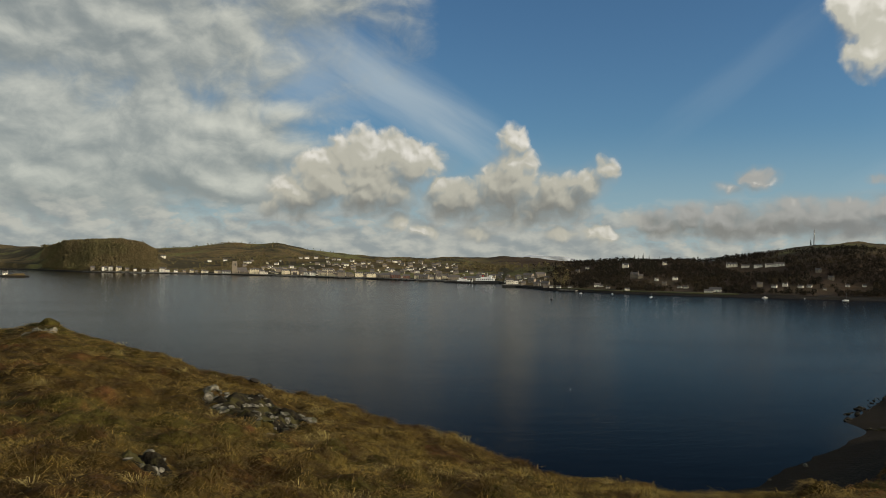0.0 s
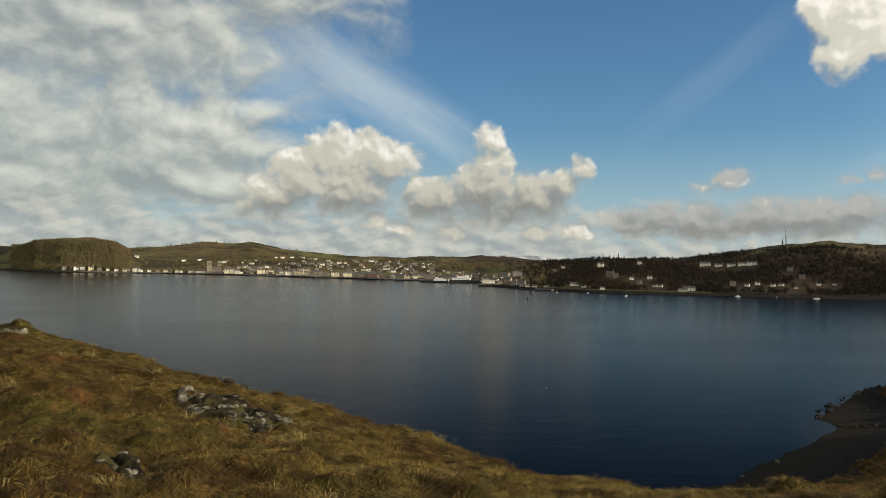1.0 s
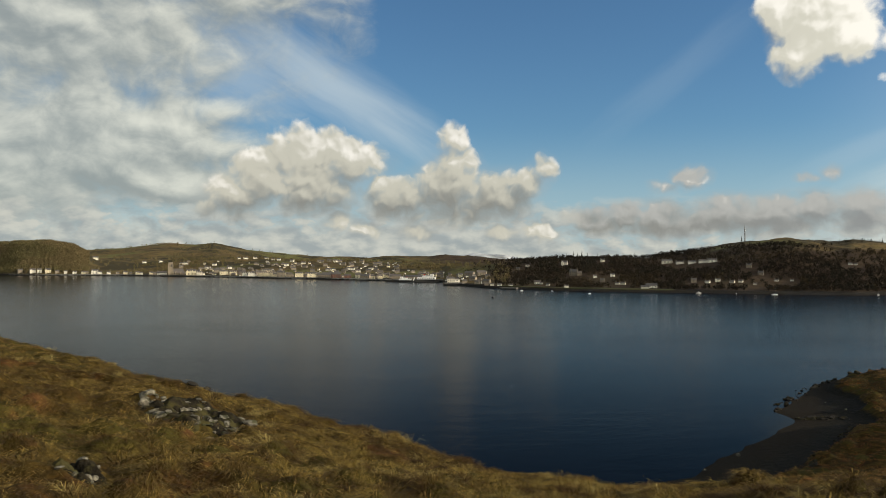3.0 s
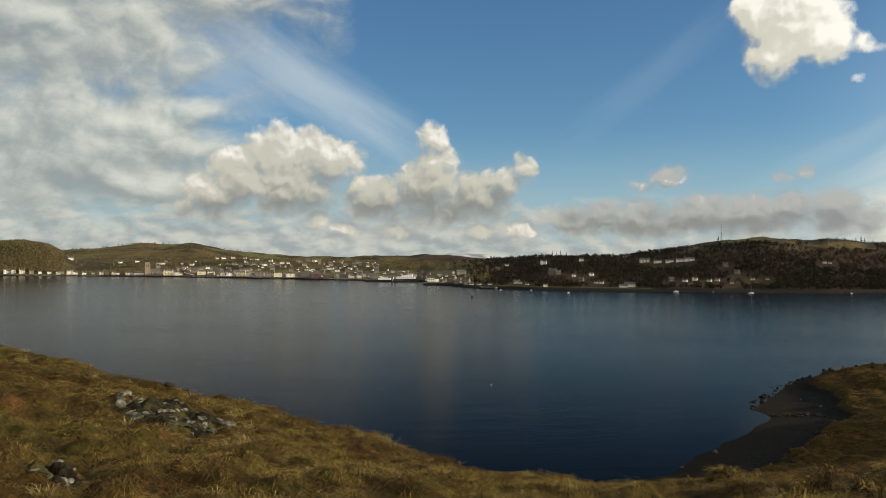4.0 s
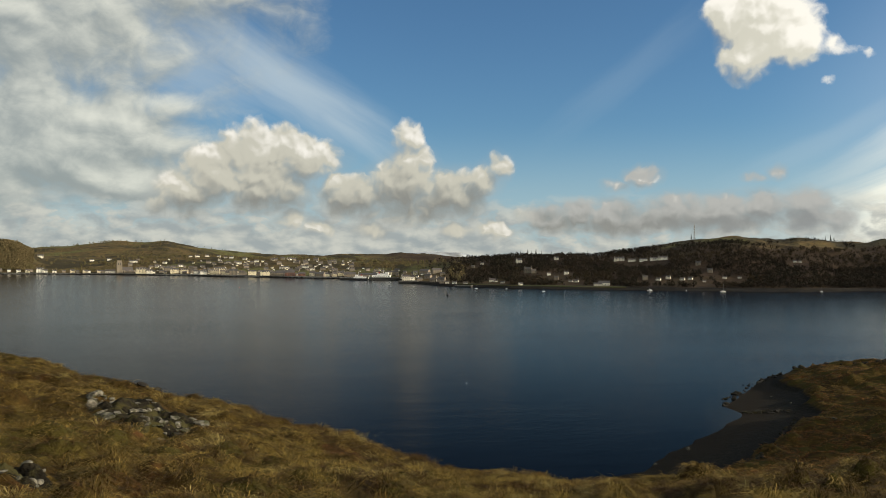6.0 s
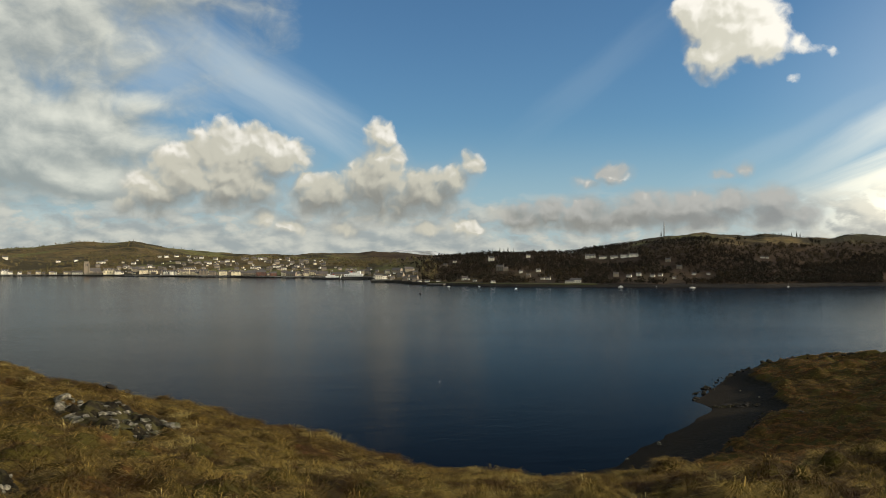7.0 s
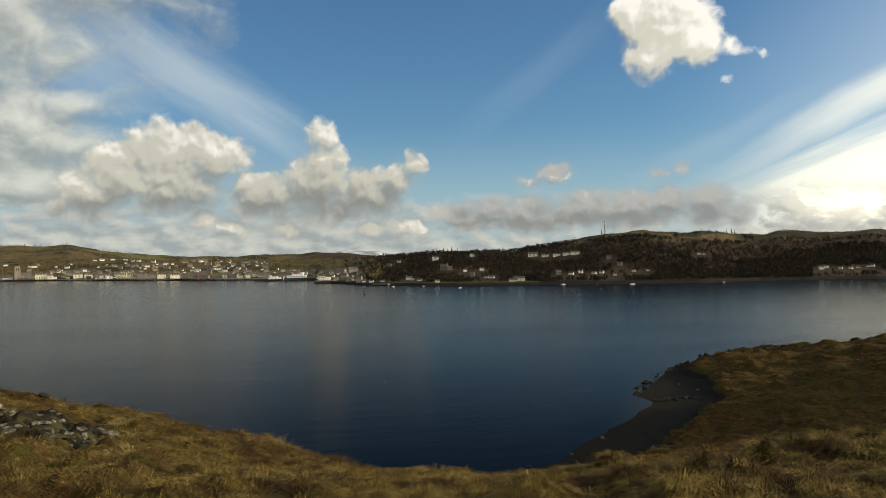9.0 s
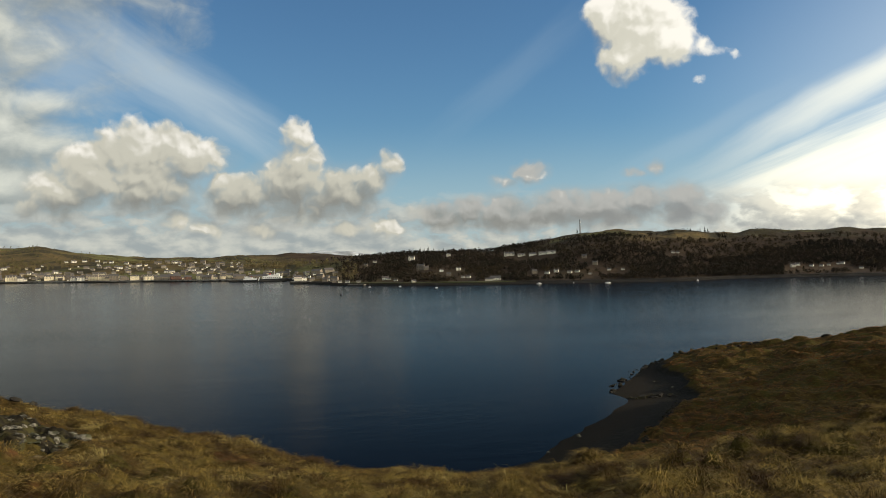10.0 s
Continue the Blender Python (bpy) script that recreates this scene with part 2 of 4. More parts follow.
def material(name, build, rough=0.9, spec=0.3, ior=1.5):
    """A Principled material whose colour (and relief) build() draws from the object's own metres."""
    m = bpy.data.materials.new(name)
    m.use_nodes = True
    m.node_tree.nodes.clear()
    N = Net(m.node_tree)
    pos = N.node("ShaderNodeNewGeometry").outputs["Position"]
    shader = N.node("ShaderNodeBsdfPrincipled")
    made = build(N, pos)
    colour, height, dist = made if isinstance(made, tuple) else (made, None, 0)
    put(colour, shader.inputs["Base Color"], m.node_tree)
    shader.inputs["Roughness"].default_value = rough
    shader.inputs["Specular IOR Level"].default_value = spec
    shader.inputs["IOR"].default_value = ior
    if height is not None:
        b = N.node("ShaderNodeBump")
        b.inputs["Strength"].default_value = 1.0
        b.inputs["Distance"].default_value = dist
        put(height, b.inputs["Height"], m.node_tree)
        m.node_tree.links.new(b.outputs[0], shader.inputs["Normal"])
    m.node_tree.links.new(shader.outputs[0], N.node("ShaderNodeOutputMaterial").inputs[0])
    return m


def mottled(a, b, scale, scale2=None, c=None, bump=0.0):
    """Two colours mixed by noise, a third in patches."""
    def build(N, pos):
        n1 = N.noise(pos, scale, 6, 0.6)
        col = N.mix(N.step(n1, 0.36, 0.64), a, b)
        if c:
            col = N.mix(N.step(N.noise(N.vec("ADD", pos, (31, 7, 3)), scale2 or scale * 0.2, 4, 0.6), 0.48, 0.62), col, c)
        return (col, n1, bump) if bump else col
    return build


def tinted(a, b, grain):
    """Each separate object gets its own shade between a and b, with a little grain."""
    def build(N, pos):
        rnd = N.node("ShaderNodeObjectInfo").outputs["Random"]
        n1 = N.noise(pos, grain, 4, 0.6)
        col = N.mix(rnd, a, b)
        return N.mix(N.step(n1, 0.3, 0.75, 0.0, 0.35), col, tuple(x * 0.55 for x in a))
    return build


def ground_build(N, pos):
    """Winter moor: straw, rust and moss in patches; shingle and wrack by the sea."""
    x, y, z = N.split(pos)
    big = N.noise(pos, 0.16, 4, 0.6)
    mid = N.noise(pos, 0.9, 5, 0.6)
    fine = N.noise(N.vec("MULTIPLY", pos, (1, 1, 0.4)), 7.0, 5, 0.65)
    col = N.mix(N.step(mid, 0.38, 0.62), (0.042, 0.025, 0.007), (0.090, 0.060, 0.016))
    col = N.mix(N.step(big, 0.47, 0.60), col, (0.062, 0.052, 0.013))
    col = N.mix(N.step(N.noise(N.vec("ADD", pos, (9, 4, 1)), 0.5, 4, 0.6), 0.56, 0.66), col, (0.085, 0.040, 0.015))
    col = N.mix(N.step(fine, 0.40, 0.66, 0.0, 0.75), col, (0.022, 0.016, 0.006))
    shingle = N.mix(N.step(N.noise(pos, 2.2, 5, 0.7), 0.42, 0.62), (0.011, 0.010, 0.008), (0.028, 0.025, 0.019))
    shore = N.step(N.math("ADD", z, N.math("MULTIPLY", N.math("SUBTRACT", N.noise(pos, 0.22, 4, 0.6), 0.5), 1.6)), 2.2, 1.5)
    col = N.mix(shore, col, shingle)
    wrack = N.step(N.math("ADD", z, N.math("MULTIPLY", N.math("SUBTRACT", N.noise(pos, 0.35, 4, 0.6), 0.5), 0.9)), 0.75, 0.35)
    col = N.mix(N.math("MULTIPLY", wrack, 0.85), col, (0.020, 0.016, 0.011))
    h = N.math("MULTIPLY_ADD", mid, 1.2, N.math("MULTIPLY", fine, 0.35))
    return col, h, 0.22


def land_build(N, pos):
    """The far shore's hillsides: brown fern, green pasture, dark patches of scrub and painted shade."""
    big = N.noise(N.vec("MULTIPLY", pos, (1, 1, 2.5)), 0.0045, 5, 0.6)
    mid = N.noise(N.vec("ADD", N.vec("MULTIPLY", pos, (1, 1, 2.0)), (500, 90, 0)), 0.012, 6, 0.62)
    fine = N.noise(pos, 0.08, 5, 0.65)
    col = N.mix(N.step(mid, 0.40, 0.60), (0.085, 0.066, 0.032), (0.140, 0.098, 0.042))
    col = N.mix(N.step(big, 0.50, 0.60), col, (0.125, 0.122, 0.044))
    # dark patches: scrub, and the hills' shading put into the colour
    col = N.mix(N.step(N.noise(N.vec("ADD", pos, (80, 900, 0)), 0.007, 5, 0.6), 0.48, 0.57), col, (0.045, 0.038, 0.020))
    col = N.mix(N.step(fine, 0.46, 0.66, 0.0, 0.65), col, (0.034, 0.030, 0.016))
    x, y, z = N.split(pos)
    # headland below this contour darkened in colour: bracken plus the slope's shade
    contour = N.math("MULTIPLY_ADD", N.math("SUBTRACT", mid, 0.5), 60.0, z)
    bracken_shade = N.math("MULTIPLY", N.step(x, 90.0, 240.0), N.step(contour, 58.0, 44.0))
    col = N.mix(N.math("MULTIPLY", bracken_shade, 0.88), col, N.mix(N.step(fine, 0.4, 0.6), (0.034, 0.022, 0.014), (0.052, 0.033, 0.019)))
    col = N.mix(N.step(N.math("ADD", z, N.math("MULTIPLY", fine, 2.0)), 4.2, 3.0), col, (0.017, 0.015, 0.012))
    return col, fine, 3.0


def water_build(N, pos):
    chop = N.noise(N.vec("MULTIPLY", pos, (0.55, 1.0, 1.0)), 0.9, 4, 0.6)
    swell = N.noise(N.vec("MULTIPLY", pos, (0.5, 1.0, 1.0)), 0.16, 3, 0.5)
    slick = N.step(N.noise(N.vec("MULTIPLY", pos, (0.35, 1.0, 1.0)), 0.018, 4, 0.6), 0.40, 0.62, 0.65, 1.15)
    h = N.math("MULTIPLY", N.math("MULTIPLY_ADD", swell, 0.35, N.math("MULTIPLY", chop, 0.42)), slick)
    return (0.0020, 0.0026, 0.0045), h, 0.12


M_GROUND = material("moor", ground_build, 0.95, 0.04)
M_LAND = material("hillside", land_build, 0.95, 0.1)
M_WATER = material("sea", water_build, 0.135, 0.5, 1.045)
M_WATER.node_tree.nodes["Principled BSDF"].inputs["Specular Tint"].default_value = (1.0, 0.91, 0.89, 1.0)
M_STRAW = material("dry_grass", lambda N, pos: N.mix(N.node("ShaderNodeNewGeometry").outputs["Random Per Island"],
                   N.mix(N.step(N.math("MULTIPLY_ADD", N.noise(pos, 2.4, 3, 0.6), 0.6, N.math("MULTIPLY", N.noise(pos, 0.55, 4, 0.6), 0.4)), 0.45, 0.56), (0.085, 0.044, 0.010), (0.36, 0.245, 0.058)),
                   N.mix(N.step(N.math("MULTIPLY_ADD", N.noise(N.vec("ADD", pos, (3, 8, 0)), 1.8, 3, 0.6), 0.55, N.math("MULTIPLY", N.noise(pos, 0.30, 4, 0.6), 0.45)), 0.46, 0.56), (0.028, 0.015, 0.004), (0.095, 0.072, 0.014))), 0.8, 0.2)
M_HEATH = material("heath_plants", lambda N, pos: N.mix(N.node("ShaderNodeNewGeometry").outputs["Random Per Island"],
                   N.mix(N.step(N.noise(pos, 0.06, 4, 0.6), 0.42, 0.60), (0.24, 0.098, 0.030), (0.23, 0.155, 0.046)), (0.11, 0.056, 0.018)), 0.9, 0.1)
M_PALE = material("bleached_grass", lambda N, pos: N.mix(N.node("ShaderNodeNewGeometry").outputs["Random Per Island"], (0.44, 0.36, 0.14), (0.22, 0.165, 0.05)), 0.8, 0.2)
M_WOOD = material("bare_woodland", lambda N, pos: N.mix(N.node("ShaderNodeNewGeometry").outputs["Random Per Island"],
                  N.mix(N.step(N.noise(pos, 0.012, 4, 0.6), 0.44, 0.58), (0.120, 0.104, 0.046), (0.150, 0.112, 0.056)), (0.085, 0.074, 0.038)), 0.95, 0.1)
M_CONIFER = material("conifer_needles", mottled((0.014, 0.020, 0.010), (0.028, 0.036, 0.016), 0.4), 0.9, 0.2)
M_BARK = material("bark", mottled((0.035, 0.028, 0.020), (0.07, 0.055, 0.04), 1.5), 0.95, 0.1)
M_STONE = material("lichen_stone", mottled((0.05, 0.045, 0.034), (0.20, 0.185, 0.145), 11.0, 6.0, (0.045, 0.045, 0.02), 0.03), 0.9, 0.2)
M_DARKROCK = material("wet_rock", mottled((0.014, 0.012, 0.010), (0.036, 0.033, 0.027), 1.2, 0.5, (0.03, 0.026, 0.012), 0.1), 0.85, 0.1)
M_SNOW = material("snowy_mountain", mottled((0.20, 0.22, 0.24), (0.55, 0.58, 0.62), 0.006, 0.003, (0.16, 0.17, 0.17)), 0.9, 0.1)
M_HARL = material("white_harling", tinted((0.82, 0.79, 0.70), (0.62, 0.57, 0.47), 0.5), 0.9, 0.2)
M_CREAM = material("cream_render", tinted((0.74, 0.66, 0.47), (0.52, 0.45, 0.32), 0.5), 0.9, 0.2)
M_MASON = material("weathered_masonry", tinted((0.30, 0.25, 0.19), (0.17, 0.145, 0.115), 0.6), 0.9, 0.2)
M_SLATE = material("slate", tinted((0.072, 0.070, 0.070), (0.115, 0.098, 0.088), 0.8), 0.6, 0.4)
M_GLASS = material("window_glass", mottled((0.025, 0.03, 0.035), (0.04, 0.045, 0.05), 0.5), 0.12, 0.5)
M_METAL = material("galvanised_steel", mottled((0.18, 0.18, 0.18), (0.30, 0.30, 0.30), 0.8), 0.5, 0.5)
M_PAINT = material("white_paint", mottled((0.78, 0.78, 0.76), (0.66, 0.66, 0.64), 0.4), 0.4, 0.5)
M_BLACK = material("black_hull_paint", mottled((0.02, 0.02, 0.022), (0.035, 0.033, 0.03), 0.4), 0.5, 0.4)
M_RED = material("red_paint", mottled((0.35, 0.04, 0.03), (0.22, 0.03, 0.025), 0.5), 0.5, 0.4)
M_GREEN = material("green_paint", mottled((0.03, 0.11, 0.06), (0.02, 0.07, 0.04), 0.8), 0.5, 0.4)
M_QUAY = material("quay_concrete", mottled((0.10, 0.095, 0.085), (0.19, 0.18, 0.16), 0.25), 0.9, 0.2)

# ------------------------------------------------------------------ terrain


def vnoise(x, y, seed=0):
    """Smooth value noise between -1 and 1 on arrays."""
    xi, yi = np.floor(x).astype(np.int64), np.floor(y).astype(np.int64)
    fx, fy = x - xi, y - yi
    fx, fy = fx * fx * (3 - 2 * fx), fy * fy * (3 - 2 * fy)

    def corner(a, b):
        h = (a * 374761393 + b * 668265263 + seed * 1442695041) & 0xFFFFFFFF
        h = ((h ^ (h >> 13)) * 1274126177) & 0xFFFFFFFF
        return ((h ^ (h >> 16)) & 0xFFFF) / 32767.5 - 1
    return (corner(xi, yi) * (1 - fx) + corner(xi + 1, yi) * fx) * (1 - fy) + (corner(xi, yi + 1) * (1 - fx) + corner(xi + 1, yi + 1) * fx) * fy


def rough(x, y, size, octaves=4, seed=0):
    total, amp = 0, 1
    for i in range(octaves):
        total = total + amp * vnoise(x / size + 17.3 * i, y / size - 9.1 * i, seed + i)
        size, amp = size / 2.1, amp * 0.5
    return total


def ease(v, lo, hi):
    s = np.clip((v - lo) / (hi - lo), 0, 1)
    return s * s * (3 - 2 * s)


def blend_max(a, b, k):
    h = np.clip(0.5 + 0.5 * (a - b) / k, 0, 1)
    return b + (a - b) * h + k * h * (1 - h)


# brow of the near hillside: az, how far off, slope from the eye down to it
BROW_AZ = (-75, -40, -29, -26.5, -24.8, -22.4, -18.8, -15, -12, -7.4, -3.4, 0.7, 4.8, 8.9, 13, 17, 21.5, 26, 30.4, 33, 36.7, 40.3, 44.2, 52, 75)
BROW_R = (30, 34, 34, 33, 31, 29, 26, 23.5, 21, 18.5, 16.5, 15, 14, 13.2, 12.7, 12.3, 12, 12, 12.2, 12.6, 13.5, 15, 17, 20, 22)
BROW_EL = (-4, -4.3, -4.42, -4.25, -4.84, -5.62, -6.74, -7.8, -9.1, -10.05, -11.15, -12.33, -13.4, -14.2, -14.7, -14.9, -15.0, -14.6, -14.0, -13.75, -12.85, -11.65, -10.65, -9.0, -6)
# water's edge of the cove: distance, az
COVE_R = (0, 60, 95, 112, 123, 140, 160, 175, 179, 183, 188, 209, 238, 250, 262, 280)
COVE_AZ = (-30, -14, 6, 16, 21.4, 24.4, 27.0, 28.1, 27.7, 27.0, 27.4, 28.7, 30.1, 34, 48, 75)


def near_height(az, r):
    """Height of the near island over the sea, az in degrees."""
    x, y = r * np.sin(np.radians(az)), r * np.cos(np.radians(az))
    a = np.clip(az, -75, 75)
    br = np.interp(a, BROW_AZ, BROW_R)
    bz = br * np.tan(np.radians(np.interp(a, BROW_AZ, BROW_EL)))
    back = ease(np.abs(az), 70, 120)
    s = r / br
    inner = -1.6 + (bz + 1.6) * np.clip(s, 0, 1) ** 1.15
    drop = np.clip(r - br, 0, None)
    outer = bz - 0.16 * np.clip(drop, 0, 3) - 0.40 * np.clip(drop - 1.5, 0, None)
    hill = 32 + np.where(s < 1, inner, outer)
    hill = hill * (1 - back) + back * (30.4 + 2.0 * ease(r, 5, 60) - 36 * ease(r, 120, 380))
    # the cove's shore, and the tongue of land beyond it
    l = np.radians(az - np.interp(r, COVE_R, COVE_AZ)) * r
    l = l + 0.7 * rough(x, y, 9.0, 3, 5)
    width = 2.5 + (13 + 4 * rough(x, y, 40, 2, 8)) * (1 - ease(r, 186, 222))
    beach = np.where(l < 0, 0.10 * l, 0.085 * np.clip(l, 0, width))
    bank = 1.5 * ease(l, width, width + 3.0)
    rise = 10.2 * (1 - np.exp(-np.clip(l - width - 2, 0, None) / 50.0))
    tongue = beach + bank + rise + (1.2 * rough(x, y, 17, 3, 21) + 0.45 * np.abs(rough(x, y, 5, 2, 23))) * ease(l, width, width + 20)
    tongue = np.where(r > 280, -4.0, tongue)
    z = blend_max(hill, np.clip(tongue, -4, None), 2.0)
    # unseen hills added off to the right, to throw shade over the cove
    z = z + 27 * np.exp(-((az - 64) / 10.5) ** 2) * np.exp(-((r - 205) / 55.0) ** 2) + 24 * np.exp(-((az - 86) / 14.0) ** 2) * np.exp(-((r - 190) / 75.0) ** 2)
    z = z - 0.09 * ease(r, 2, 6) * (1 - ease(r, 40, 60))
    z = z - 0.12 * ease(az, 3, 10) * ease(r, 6, 11) * (1 - ease(r, 25, 40))
    # tussocky ground: hummocks of half a metre, over longer swells
    hummock = 0.20 * (np.abs(rough(x, y, 0.70, 2, 91)) - 0.35) * (1 + 1.3 * ease(az, 12, 30)) * (1 - ease(r, 30, 50))
    lump = hummock + 0.05 * rough(x, y, 0.3, 2, 95) * (1 - ease(r, 25, 34)) + 0.16 * rough(x, y, 4.5, 2, 44)
    lump = lump + ease(r, 50, 90) * (1.0 * np.abs(rough(x, y, 4.6, 3, 52)) + 1.1 * np.clip(rough(x, y, 13.0, 2, 57), 0, None) - 0.5)
    return z + lump * ease(r, 2, 6) * ease(z, 0.5, 3)


# the mainland: where its shore lies, and how high its first ridge and the hills behind stand
SHORE_AZ = (-75, -32, -27.2, -25.5, -23.9, -19.3, -14.8, -7.7, -2.3, 1.6, 4.0, 4.8, 7.6, 12.4, 18.2, 25.5, 31.7, 35.3, 41.2, 46, 75)
SHORE_R = (2500, 2270, 2080, 1905, 1818, 1730, 1627, 1419, 1301, 1237, 1200, 1050, 930, 866, 840, 838, 852, 908, 952, 978, 1090)
RIDGE_AZ = (-75, -32, -29.2, -27.9, -26.6, -25.6, -23.9, -22.2, -20.8, -20.0, -19.2, -17, -10, -5, 0, 4, 7, 10, 12.4, 14.4, 18.6, 20.8, 23, 25.1, 27.2, 29, 31.8, 34, 35.7, 36.5, 38.9, 42, 46, 75)
RIDGE_EL = (0.5, 0.45, 0.47, 0.5, 0.62, 0.85, 1.02, 1.04, 0.82, 0.35, 0.1, 0.05, 0.15, 0.0, -0.15, -0.35, -0.3, 0.0, 0.14, 0.22, 0.30, 0.55, 1.0, 1.33, 1.47, 1.50, 1.39, 1.22, 1.10, 1.22, 1.08, 1.1, 0.85, 0.8)
RIDGE_OFF = (500, 500, 480, 420, 290, 240, 240, 250, 270, 300, 400, 600, 620, 560, 500, 500, 420, 420, 430, 430, 450, 470, 480, 480, 480, 480, 480, 470, 450, 450, 440, 430, 430, 430)
HILLS_AZ = (-75, -27, -20.1, -17.9, -15.3, -13.8, -11.8, -9.6, -7.3, -5.3, -3.3, -0.9, 0.3, 3.2, 4.4, 6.4, 8.4, 10.4, 14, 75)
HILLS_EL = (0.5, 0.64, 0.62, 0.72, 0.97, 0.88, 1.13, 0.69, 0.34, 0.20, 0.28, 0.16, 0.24, 0.20, 0.34, 0.26, 0.13, 0.10, -0.1, -0.1)


def far_height(az, r):
    """Height of the mainland over the sea."""
    x, y = r * np.sin(np.radians(az)), r * np.cos(np.radians(az))
    rs = np.interp(az, SHORE_AZ, SHORE_R) + 5 * rough(x, y, 60, 2, 3)
    off = np.interp(az, RIDGE_AZ, RIDGE_OFF)
    rk = rs + off
    zk = 32 + rk * np.tan(np.radians(np.interp(az, RIDGE_AZ, RIDGE_EL)))
    s = np.clip((r - rs - 25) / (off - 25), 0, 1)
    front = 2.2 * ease(r - rs, -6, 6) - 3.0 * (1 - ease(r - rs, -6, 2)) + (zk - 2.2) * (0.45 * s + 0.55 * s * s * (3 - 2 * s))
    front = front - 0.05 * np.clip(r - rk, 0, 400)
    zh = 32 + 3000 * np.tan(np.radians(np.interp(az, HILLS_AZ, HILLS_EL)))
    hills = (zh + 7.0 * rough(x, y, 190, 4, 35)) * np.exp(-((r - 3000) / 650.0) ** 2)
    z = np.where(r > rs + 60, np.maximum(front, hills), front)
    return z + rough(x, y, 120, 5, 12) * 3.4 * ease(r - rs, 60, 260) + rough(x, y, 46, 3, 15) * 3.2 * ease(r - rs, 180, 400) * ease(az, 24, 28)


def polar_sheet(name, azs, rs, height, mat):
    A, R = np.meshgrid(np.asarray(azs, float), np.asarray(rs, float), indexing="ij")
    Z = height(A, R)
    X, Y = R * np.sin(np.radians(A)), R * np.cos(np.radians(A))
    co = np.stack([X, Y, Z], -1).reshape(-1, 3)
    na, nr = len(azs), len(rs)
    i = (np.arange(na - 1)[:, None] * nr + np.arange(nr - 1)[None, :]).ravel()
    faces = np.stack([i, i + 1, i + nr + 1, i + nr], 1)[:, ::-1]
    return sheet_object(name, co, faces, mat)


def sheet_object(name, co, faces, mat, smooth=True):
    """One mesh object from arrays of vertices and equal-sided faces."""
    co, faces = np.asarray(co, np.float32), np.asarray(faces, np.int32)
    me = bpy.data.meshes.new(name)
    k = faces.shape[1]
    me.vertices.add(len(co))
    me.vertices.foreach_set("co", co.ravel())
    me.loops.add(faces.size)
    me.loops.foreach_set("vertex_index", faces.ravel())
    me.polygons.add(len(faces))
    me.polygons.foreach_set("loop_start", np.arange(0, faces.size, k, dtype=np.int32))
    me.polygons.foreach_set("use_smooth", np.full(len(faces), smooth))
    me.update(calc_edges=True)
    me.materials.append(mat)
    return new(name, me)


# ------------------------------------------------------------------ the large structure
az_near = np.concatenate([np.arange(-180, -48, 3.0), np.arange(-48, 60, 0.16), np.arange(60, 180.1, 3.0)])
r_near = np.concatenate([[0.0], np.geomspace(0.8, 4.4, 20), np.geomspace(4.5, 34, 230), np.geomspace(34.8, 60, 24), np.arange(61, 282, 1.3), [300, 330, 380]])
ground = polar_sheet("ground", az_near, r_near, near_height, M_GROUND)
tagged(ground, "rough hillside of brown winter grass above a shingle cove", "hillside", kind="structure")

az_far = np.arange(-70, 70.01, 0.16)
r_far = np.concatenate([np.arange(780, 2300, 9.0), np.arange(2310, 4000, 30.0)])
mainland = polar_sheet("mainland", az_far, r_far, far_height, M_LAND)
tagged(mainland, "far shore of brown and green hills behind a town", "hills", kind="structure")

bm = bmesh.new()
bmesh.ops.create_circle(bm, cap_ends=True, segments=96, radius=4900)
me = bpy.data.meshes.new("water")
bm.to_mesh(me)
bm.free()
me.materials.append(M_WATER)
water = tagged(new("water", me), "dark rippled sea water of a sheltered sound", "sea", kind="structure")


def ribbon(name, az0, az1, off0, off1, lift, mat, label, category):
    """A strip that follows the far shore, from off0 to off1 metres inland, with an edge of its own."""
    azs = np.arange(az0, az1 + 0.01, 0.15)
    A = np.repeat(azs[:, None], 5, 1)
    R = np.interp(A, SHORE_AZ, SHORE_R) + np.array([off0, off0 + 0.1, 0.5 * (off0 + off1), off1 - 0.1, off1])[None, :]
    Z = np.maximum(far_height(A, R), 1.6) + np.array([-3.5, lift, lift, lift, -2.0])[None, :]
    co = np.stack([R * np.sin(np.radians(A)), R * np.cos(np.radians(A)), Z], -1).reshape(-1, 3)
    i = (np.arange(len(azs) - 1)[:, None] * 5 + np.arange(4)[None, :]).ravel()
    ob = sheet_object(name, co, np.stack([i, i + 1, i + 6, i + 5], 1)[:, ::-1], mat, False)
    return tagged(ob, label, category, kind="structure")


M_MEADOW = material("shore_pasture", mottled((0.055, 0.060, 0.022), (0.075, 0.068, 0.030), 0.05, 0.02, (0.045, 0.04, 0.02)), 0.95, 0.1)
M_SHORE = material("dark_shore_road", mottled((0.018, 0.016, 0.014), (0.034, 0.030, 0.025), 0.2), 0.9, 0.1)
ribbon("promenade", -24.5, 0.3, 3.0, 17.0, 0.5, M_QUAY, "long concrete sea wall and promenade before the town", "promenade")
ribbon("shore_meadow", 8.5, 20.5, 9.0, 30.0, 0.6, M_MEADOW, "narrow strip of green shore pasture below the houses", "meadow")
ribbon("shore_road", 20.5, 45.0, 11.0, 15.0, 0.3, M_SHORE, "grey shore road along the foot of the wooded slope", "road")

az_spit, off_spit = np.arange(-75, -27.5, 0.1), np.arange(-60, 61, 5.0)


